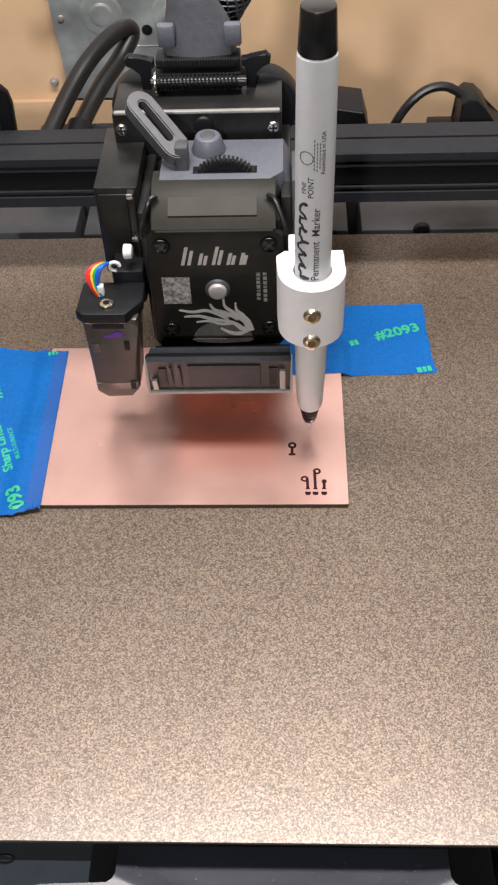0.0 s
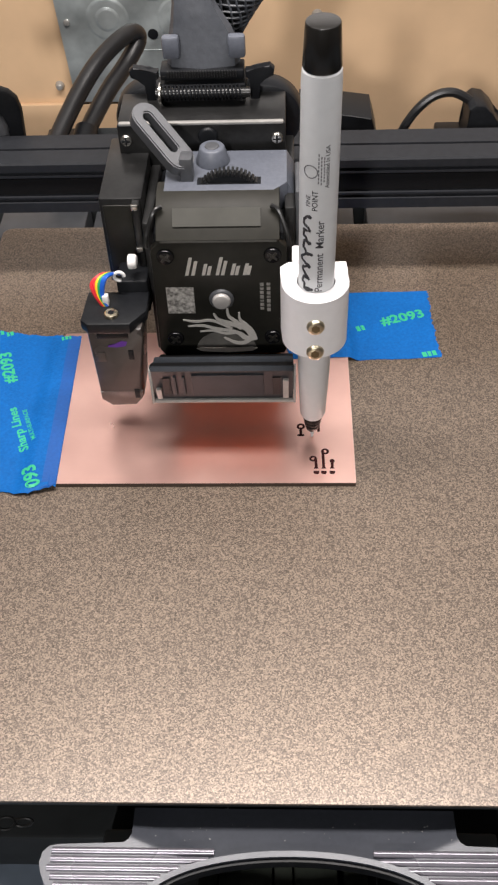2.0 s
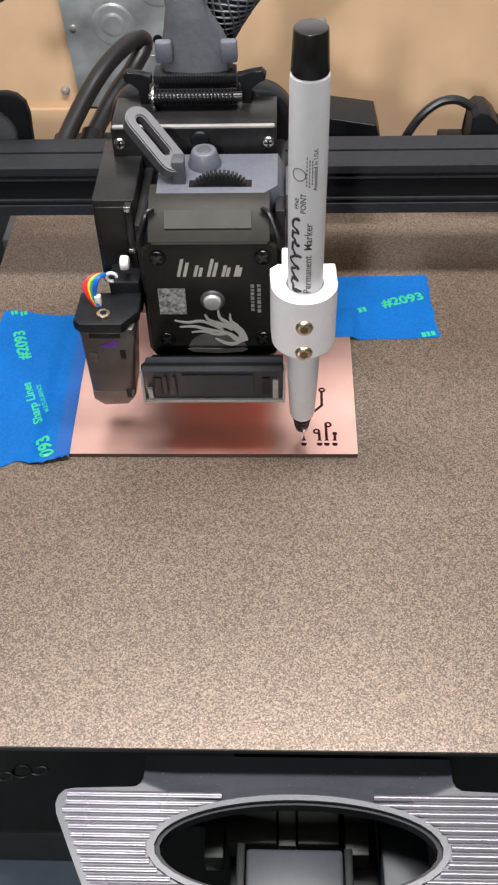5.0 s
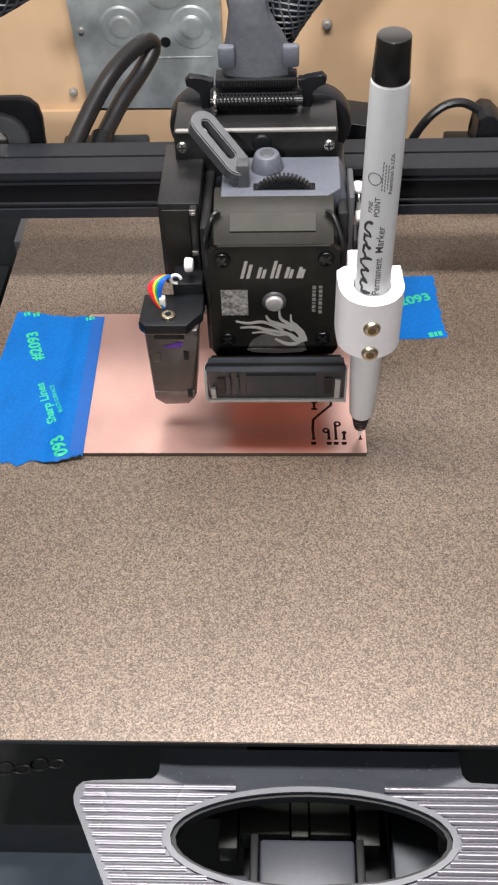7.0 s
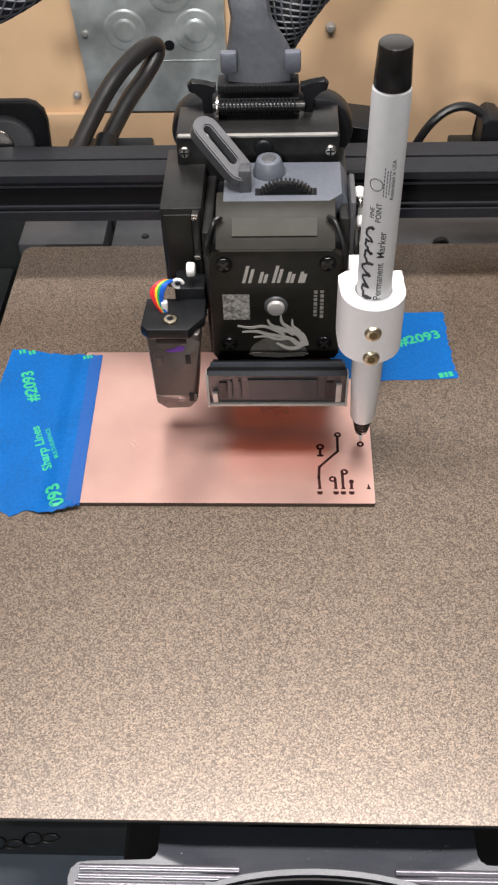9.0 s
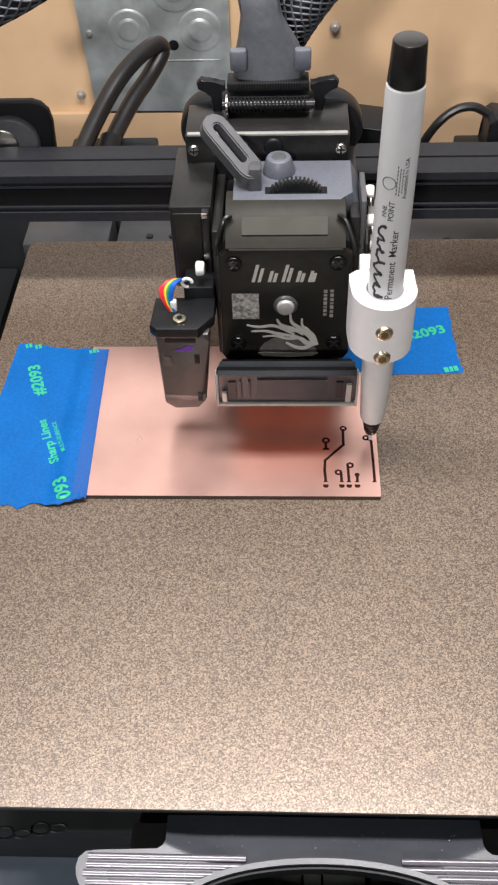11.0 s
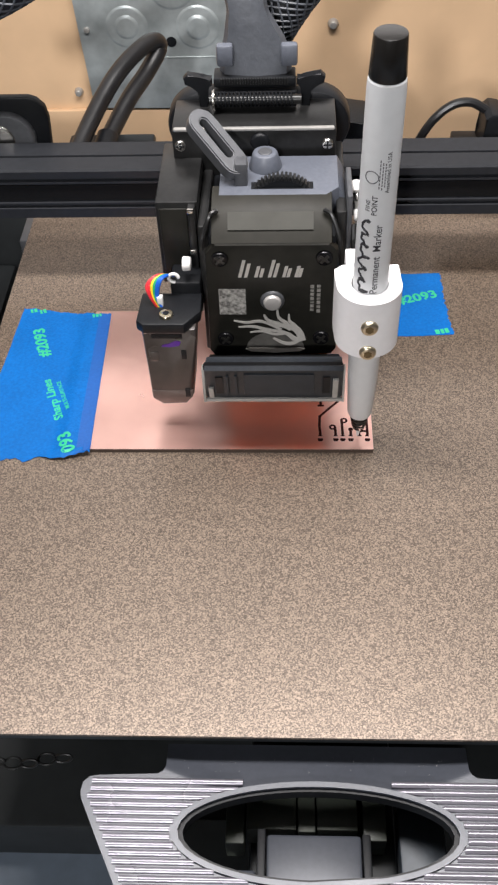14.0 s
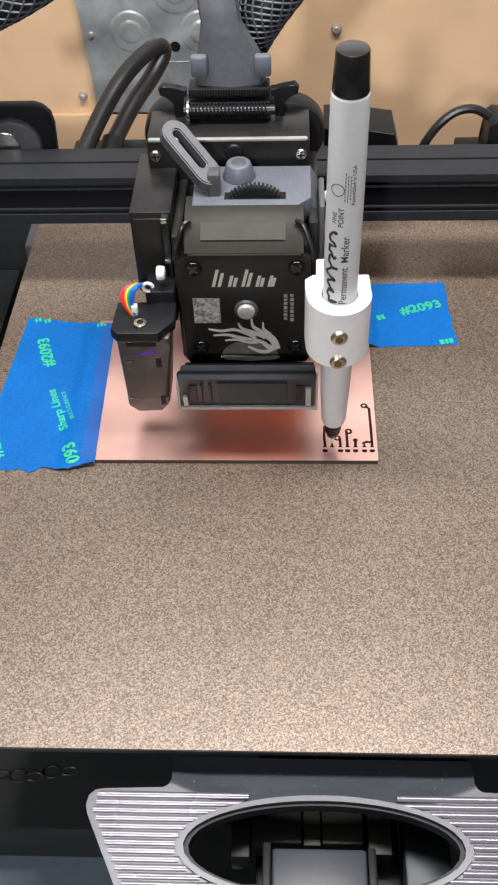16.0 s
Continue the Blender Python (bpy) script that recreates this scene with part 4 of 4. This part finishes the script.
def pen_clamp():
    t = thing("pen_clamp", (15, 104, 57), "white 3D-printed pen clamp with two yellow screws", "pen holder")
    n = 24
    c = (15.6, 102.4)
    outer = [(c[0] + 9.1 * math.cos(a), c[1] + 9.2 * math.sin(a)) for a in [math.pi + math.pi * k / n for k in range(n + 1)]]
    outer += [(24.4, 106.0), (24.4, 109.0), (22.6, 111.0), (15.3, 111.4), (8.4, 111.0), (6.2, 109.0), (6.2, 106.0)]
    hole = []
    for x, y in outer:
        a = math.atan2(y - 102.8, x - 15.8)
        hole.append((15.8 + 5.2 * math.cos(a), 103.0 + 5.4 * math.sin(a)))
    bm = prism(nb(), outer, "z", 47.4, 66.6, holes=(hole,))
    body = part("ring", bm, WHITE_PRINT, t)
    tab = nb()
    box(tab, 9.4, 12.6, 110.2, 117.0, 47.4, 68.0, 0.5)
    box(tab, 22.0, 24.3, 107.6, 111.0, 60.0, 66.9, 0.4)
    part("tab", tab, WHITE_PRINT, t)
    for z in (58.6, 49.6):
        sc = screw(t, 15.6, 93.4, z, 2.6, BRASS, False)
        part("socket", cone(nb(), (15.6, 92.35, z), (15.6, 92.1, z), 1.25, 1.25, 6), DARK_BRASS, sc)
    return t


def marker():
    t = thing("permanent_marker", (15.7, 103, 2), "light grey permanent marker with black end and fine tip", "marker")
    bm = nb()
    seg = 32
    rings = [(13.4, 3.3), (14.8, 3.75), (30.0, 4.35), (38.0, 4.5), (46.0, 4.62), (100.0, 4.62), (125.6, 4.5), (127.4, 4.35), (127.8, 4.0)]
    loops = []
    for z, r in rings:
        r *= 1.04
        p = pen_axis(z)
        loops.append([bm.verts.new((p.x + r * math.cos(2 * math.pi * k / seg), p.y + r * math.sin(2 * math.pi * k / seg), z)) for k in range(seg)])
    for a, b in zip(loops, loops[1:]):
        for k in range(seg):
            j = (k + 1) % seg
            bm.faces.new((a[k], a[j], b[j], b[k]))
    bm.faces.new(loops[0][::-1])
    bm.faces.new(loops[-1])
    barrel = part("barrel", bm, PEN_BODY, t)
    part("end_plug", cone(nb(), pen_axis(127.8), pen_axis(138.2), 4.45, 3.9, 32, 0.45), PEN_BLACK, t, "black end plug")
    nose = part("nose", cone(nb(), pen_axis(13.6), pen_axis(6.6), 3.0, 1.9, 24, 0.2), PEN_BLACK, t, "ribbed black nose")
    for z in (8.6, 10.2, 11.8):
        part("groove", cone(nb(), pen_axis(z + 0.25), pen_axis(z - 0.25), 2.35 + 0.16 * (z - 8.6), 2.35 + 0.16 * (z - 8.6), 24), PEN_BLACK, nose)
    part("tip", cone(nb(), pen_axis(6.7), pen_axis(2.5), 0.85, 0.36, 14, 0.1), PEN_BODY, t, "fine pale felt tip")

    def curved(text, size, z, ang, bold=0.0, shear=0.0):
        """Letters that run up the barrel and follow its round."""
        cu = bpy.data.curves.new("text", "FONT")
        cu.body, cu.size, cu.extrude, cu.align_y, cu.offset, cu.shear, cu.resolution_u = text, size, 0.0, "CENTER", bold, shear, 3
        tmp = bpy.data.objects.new("text", cu)
        me = bpy.data.meshes.new_from_object(tmp)
        bpy.data.objects.remove(tmp)
        b = nb()
        b.from_mesh(me)
        bpy.data.meshes.remove(me)
        bmesh.ops.triangulate(b, faces=b.faces[:])
        bmesh.ops.subdivide_edges(b, edges=b.edges[:], cuts=2, use_grid_fill=True)
        for v in b.verts:
            h = z + v.co.x
            p = pen_axis(h)
            a = radians(ang) - v.co.y / 4.86
            v.co = Vector((p.x + 4.86 * math.sin(a), p.y - 4.86 * math.cos(a), h))
        part("print", b, PEN_PRINT, barrel, smooth=False)
    curved("Permanent  Marker", 2.9, 66.8, 6, 0.03)
    curved("FINE", 1.7, 93.6, -33, 0.02)
    curved("POINT", 2.0, 92.6, -12, 0.03)
    curved("Assembled in USA", 1.55, 99.2, 22, 0.02)
    # brand script: one plain flowing line, no letters
    bm = nb()
    pts = []
    for q in range(120):
        f = q / 119
        ph = f * 6.5 * 2 * math.pi
        big = 1.9 if f < 0.10 else 1.6 if 0.42 < f < 0.54 else 0.85 + 0.25 * math.sin(5.1 * ph)
        z = 66.4 + 25.0 * f + (0.8 + 0.5 * math.sin(2.3 * ph)) * math.cos(ph)
        a = radians(-37 + 11 * big * math.sin(ph) - 7 * math.cos(ph))
        p = pen_axis(z)
        pts.append((p.x + 4.66 * math.sin(a), p.y - 4.66 * math.cos(a), z))
    tube(bm, pts, 0.42, 6, 2)
    part("print", bm, PEN_PRINT, barrel)
    # small print, too fine to read: bars, with a round seal
    bm = nb()
    for k, (z0, ln, ang) in enumerate(((100.5, 8.5, -4), (100.2, 8.0, 4), (101.0, 7.0, 12))):
        for q in range(8):
            z = z0 + ln * q / 8
            p, a = pen_axis(z), radians(ang)
            rot = Matrix.Rotation(a, 4, "Z")
            box(bm, -0.14, 0.14, -4.83, -4.74, z, z + ln / 8 * 0.7)
            for v in bm.verts[-8:]:
                v.co = Matrix.Translation((p.x, p.y, 0)) @ rot @ v.co
    ringp = []
    for q in range(17):
        a = 2 * math.pi * q / 16
        z = 103.6 + 1.7 * math.sin(a)
        th = radians(-28) + 1.7 * math.cos(a) / 4.62
        p = pen_axis(z)
        ringp.append((p.x + 4.78 * math.sin(th), p.y - 4.78 * math.cos(th), z))
    tube(bm, ringp, 0.16, 5, 1)
    part("print", bm, material("grey_barrel_print", (0.10, 0.10, 0.11), 0.5), barrel)
    return t


def right_wires():
    t = thing("wire_loom", (10, 140, 60), "white wire terminals on a pale strip down the head's side", "wires")
    for x, y, z in ((13.6, 143.0, 71.0), (14.4, 140.0, 63.0), (14.8, 137.0, 56.0)):
        part("terminal", cone(nb(), (x, y + 1.6, z + 1.4), (x, y - 1.2, z - 0.6), 1.5, 1.25, 16, 0.5), WHITE, t)
        part("collar", cone(nb(), (x + 0.3, y - 1.0, z - 0.8), (x + 0.5, y - 2.2, z - 3.2), 1.0, 0.8, 12, 0.2), STEEL, t)
    part("strip", tube(nb(), [(14.0, 143.5, 70.0), (14.6, 140.0, 62.0), (14.8, 136.0, 54.0), (14.2, 130.0, 44.0), (13.2, 126.0, 36.0)], 1.1, 8), CLEAR_EDGE, t, "pale translucent strip")
    part("mesh_wire", tube(nb(), [(12.9, 136, 63), (13.0, 133, 56), (12.8, 130, 47)], 0.9, 8), BLACK_METAL, t)
    return t


HEAD_THINGS = [print_head(), cable_cover(), braided_sleeve(), probe(), pen_clamp(), marker(), right_wires()]


# ---------------------------------------------------------------- gantry, frame and the rest
def gantry():
    t = thing("gantry_beam", (0, 200, 29), "black anodised slotted aluminium gantry beam", "gantry beam")
    # a 20 mm profile with a slot in each visible side
    y0, y1, z0, z1 = 189.4, 209.4, 29.4, 49.6
    ym, zm = (y0 + y1) / 2, (z0 + z1) / 2
    o = [(y0, z0 + 0.6), (y0, zm - 5.6), (y0 + 1.2, zm - 5.2), (y0 + 1.2, zm - 4.4), (y0 + 0.2, zm - 4.0), (y0 + 0.2, zm - 3.4), (y0 + 1.4, zm - 3.2), (y0 + 1.4, zm + 4.2), (y0 + 0.2, zm + 4.4), (y0 + 0.2, zm + 5.2), (y0 + 1.4, zm + 5.6), (y0 + 1.4, zm + 6.4), (y0, zm + 6.8), (y0, z1 - 0.6), (y0 + 0.6, z1)]
    o += [(ym - 1.2, z1), (ym - 1.0, z1 - 2.0), (ym + 0.4, z1 - 2.0), (ym + 0.6, z1 - 0.3), (y1 - 0.6, z1 - 0.3), (y1, z1 - 0.9), (y1, z0)]
    part("profile", prism(nb(), o[::-1], "x", -230, 230), GANTRY, t)
    part("belt", box(nb(), -230, 230, y0 + 0.9, y0 + 1.5, zm - 2.6, zm + 3.6), BELT, t)
    for x in (-250, 230):
        part("end_block", box(nb(), x, x + 20, 180, 216, 20, 60, 2), BLACK, t)
    return t


def frame_and_base():
    for x in (-262, 242):
        t = thing("upright_post", (x + 10, 222, -60), "black aluminium upright post of the printer frame", "frame post", "upright posts")
        part("profile", box(nb(), x, x + 20, 217, 257, -60, 420, 1), BLACK_METAL, t)
    t = thing("printer_base", (0, 150, -105), "dark printer base with grey rear housing", "printer base")
    part("beam", box(nb(), -20, 20, -60, 300, -52, -35, 1.5), BASE_DARK, t)
    part("rear_housing", box(nb(), -86.5, 26, 236, 262, -60, -15, 1.0), BASE_GREY, t, "grey painted steel housing")
    part("rear_housing", box(nb(), 31.5, 150, 236, 262, -60, -15, 1.0), BASE_GREY, t, "grey painted steel housing")
    part("rear_housing", box(nb(), -128, -90, 238, 262, -60, -15, 1.0), BASE_GREY, t, "grey painted steel housing")
    part("rear_beam", box(nb(), -262, 262, 262, 300, -70, -18, 1.0), BASE_DARK, t)
    part("side_beam", box(nb(), -262, -140, -40, 262, -105, -45, 2), BASE_DARK, t)
    part("side_beam", box(nb(), 140, 262, -40, 262, -105, -45, 2), BASE_DARK, t)
    part("tray", box(nb(), -140, 140, 8, 262, -105, -80, 1.5), BASE_DARK, t)
    part("front_beam", box(nb(), -60, 60, -75, 8, -105, -70, 1.5), BASE_DARK, t)
    part("screw_knob", cone(nb(), (56.5, 236.5, -15), (56.5, 234, -15), 3.6, 3.3, 24, 0.3), BLACK, t)
    for x in (-72, -62, -56):
        part("rivet", cone(nb(), (x, 243, -15.2), (x, 243, -14.2), 1.8, 1.4, 12), BASE_DARK, t)
    # block and tapered cover behind the gantry
    t = thing("rear_block", (18, 228, 30), "black tapered plastic block behind the gantry", "plastic block")
    part("block", prism(nb(), [(2.0, 20.0), (31.5, 20.0), (31.0, 37.0), (28.4, 46.4), (10.0, 49.0), (2.0, 49.0)], "y", 222, 240, 0.6), BLACK, t)
    part("bolt", cone(nb(), (6, 222.2, 46), (6, 220, 46), 2.0, 1.7, 16, 0.2), BLACK_METAL, t)
    t = thing("cable_plug", (72, 230, 40), "black plug with an arched cable behind the gantry", "cable")
    part("plug", prism(nb(), [(62.0, 28.0), (84.0, 28.0), (82.0, 36.0), (76.0, 40.0), (73.0, 45.6), (69.5, 48.8), (66.0, 49.4), (63.8, 47.6), (64.0, 38.0)], "y", 224, 238, 0.8), BLACK, t)
    part("cable", tube(nb(), [(38, 230, 28), (40.5, 230, 36), (45.5, 231, 44.2), (52.0, 232, 49.4), (59.0, 232, 50.4), (66.0, 231, 47.0)], 1.7, 10), RUBBER, t)
    part("shelf", box(nb(), 54, 92, 226, 240, 28, 34.5, 0.8), BLACK, t)
    # belt tensioner at the gantry's end
    t = thing("belt_tensioner", (-110, 225, 40), "black belt tensioner with a grey knurled knob", "belt tensioner")
    part("cover", prism(nb(), [(-140, 40), (-98.6, 40), (-97.6, 56), (-98.4, 60.4), (-101.0, 63.2), (-104, 64.3), (-140, 64.3)], "y", 214, 217.5, 0.8), BLACK, t)
    knob = part("knob", cone(nb(), (-113.5, 214.4, 49), (-113.5, 211.0, 49), 10.4, 9.8, 28, 0.8), GREY_LEVER, t, "dark grey knob")
    part("cap", cone(nb(), (-116.5, 211.2, 49.5), (-116.5, 210.2, 49.5), 6.0, 5.6, 24, 0.4), STEEL, knob, "bright metal cap")
    # thick looped cable
    t = thing("looped_cable", (-90, 285, -30), "thick black power cable bent in a loop behind the gantry", "cable")
    part("cable", tube(nb(), [(-107, 262, 2), (-103, 280, 8), (-95.5, 300, 17), (-88, 314, 24), (-80, 326, 28), (-73.5, 335, 28.5), (-71.5, 337, 24.0), (-77, 328, 17), (-84, 314, 12), (-90, 300, 6), (-94, 285, 2), (-96, 262, 0)], 4.0, 14), RUBBER, t)
    part("grommet", cone(nb(), (-96, 270, -6), (-92.5, 292, 5), 7.0, 5.0, 20, 0.5), BLACK, t)
    part("base", box(nb(), -112, -72, 275, 300, -18, 1.0, 1.5), BLACK, t)


def wall_fittings():
    t = thing("junction_box", (-84, 418, -20), "galvanised steel junction box plate with knockouts on plywood", "junction box")
    plate = part("plate", prism(nb(), [(-124.0, -48.6), (-43.8, -49.6), (-43.8, 90), (-131.5, 90), (-126.4, 0)], "y", 415.5, 419.9, 0.8), GALVANISED, t, "dull galvanised plate")
    for x, z, r in ((-99.2, -0.7, 12.0), (-73.0, 21.0, 13.0), (-101.0, 36.0, 13.0), (-60.0, -1.5, 12.5)):
        ko = part("knockout", cone(nb(), (x, 415.6, z), (x, 415.0, z), r, r - 1.6, 36, 0.2), GALVANISED, plate)
        part("disc", cone(nb(), (x, 415.1, z), (x, 414.4, z), r * 0.58, r * 0.42, 28, 0.2), GALVANISED, ko)
    part("hole", cone(nb(), (-75.3, 415.6, -9.4), (-75.3, 415.2, -9.4), 2.9, 2.9, 20), BLACK, plate)
    part("fold", box(nb(), -104, -50, 415.2, 415.7, -18.6, -18.0, 0.1), GALVANISED, plate)
    for (x, z), r in (((-132.6, -40.0), 2.8), ((14.2, -2.6), 3.2), ((-121.6, -2.0), 2.6)):
        s = thing("wall_screw", (x, 419, z), "bright round-headed screw in the plywood wall", "screw", "wall screws")
        part("head", cone(nb(), (x, 420.0, z), (x, 416.6 if x > 0 or x < -125 else 414.2, z), r, r * 0.6, 18, 0.4), WORN, s)
    t = thing("plywood_batten", (-100, 417, -100), "pale plywood batten along the wall's foot", "batten")
    part("board", box(nb(), -600, -12, 416.5, 419.9, -104.8, -50.4, 0.5), PLYWOOD, t)
    c = thing("braided_sleeve", (-100, 215, 105), "black braided hose crossing above the gantry", "cable sleeve")
    braid(c, [(-150, 205, 86), (-120, 203, 97), (-104, 202, 103.5), (-90, 202, 110.5), (-70, 202, 122)], 4.8, 9)


gantry()
frame_and_base()
wall_fittings()


def shop_light():
    t = thing("shop_light", (-20, 115, 486), "white hanging shop light above the printer", "ceiling light")
    part("housing", box(nb(), -250, 210, 75, 155, 486, 515, 4), WHITE_PRINT, t)
    for x in (-110, 70):
        part("rod", cone(nb(), (x, 115, 514), (x, 115, 1600), 3, 3, 10), STEEL, t)


shop_light()


# ---------------------------------------------------------------- what moves
def motions():
    for ob in BED_THINGS:
        base = ob.location.copy()
        walk(ob, [(t, pose(base.x, base.y + y * MM, base.z)) for t, y in BED])
    for ob in HEAD_THINGS:
        base = ob.location.copy()
        walk(ob, [(t, pose(base.x + x * MM, base.y, base.z + z * MM)) for t, x, z in HEAD])
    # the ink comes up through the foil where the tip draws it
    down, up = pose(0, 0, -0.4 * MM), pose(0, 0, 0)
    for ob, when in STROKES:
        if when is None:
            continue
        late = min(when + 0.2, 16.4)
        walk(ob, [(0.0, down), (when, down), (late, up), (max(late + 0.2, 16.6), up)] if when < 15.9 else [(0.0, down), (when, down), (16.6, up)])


motions()
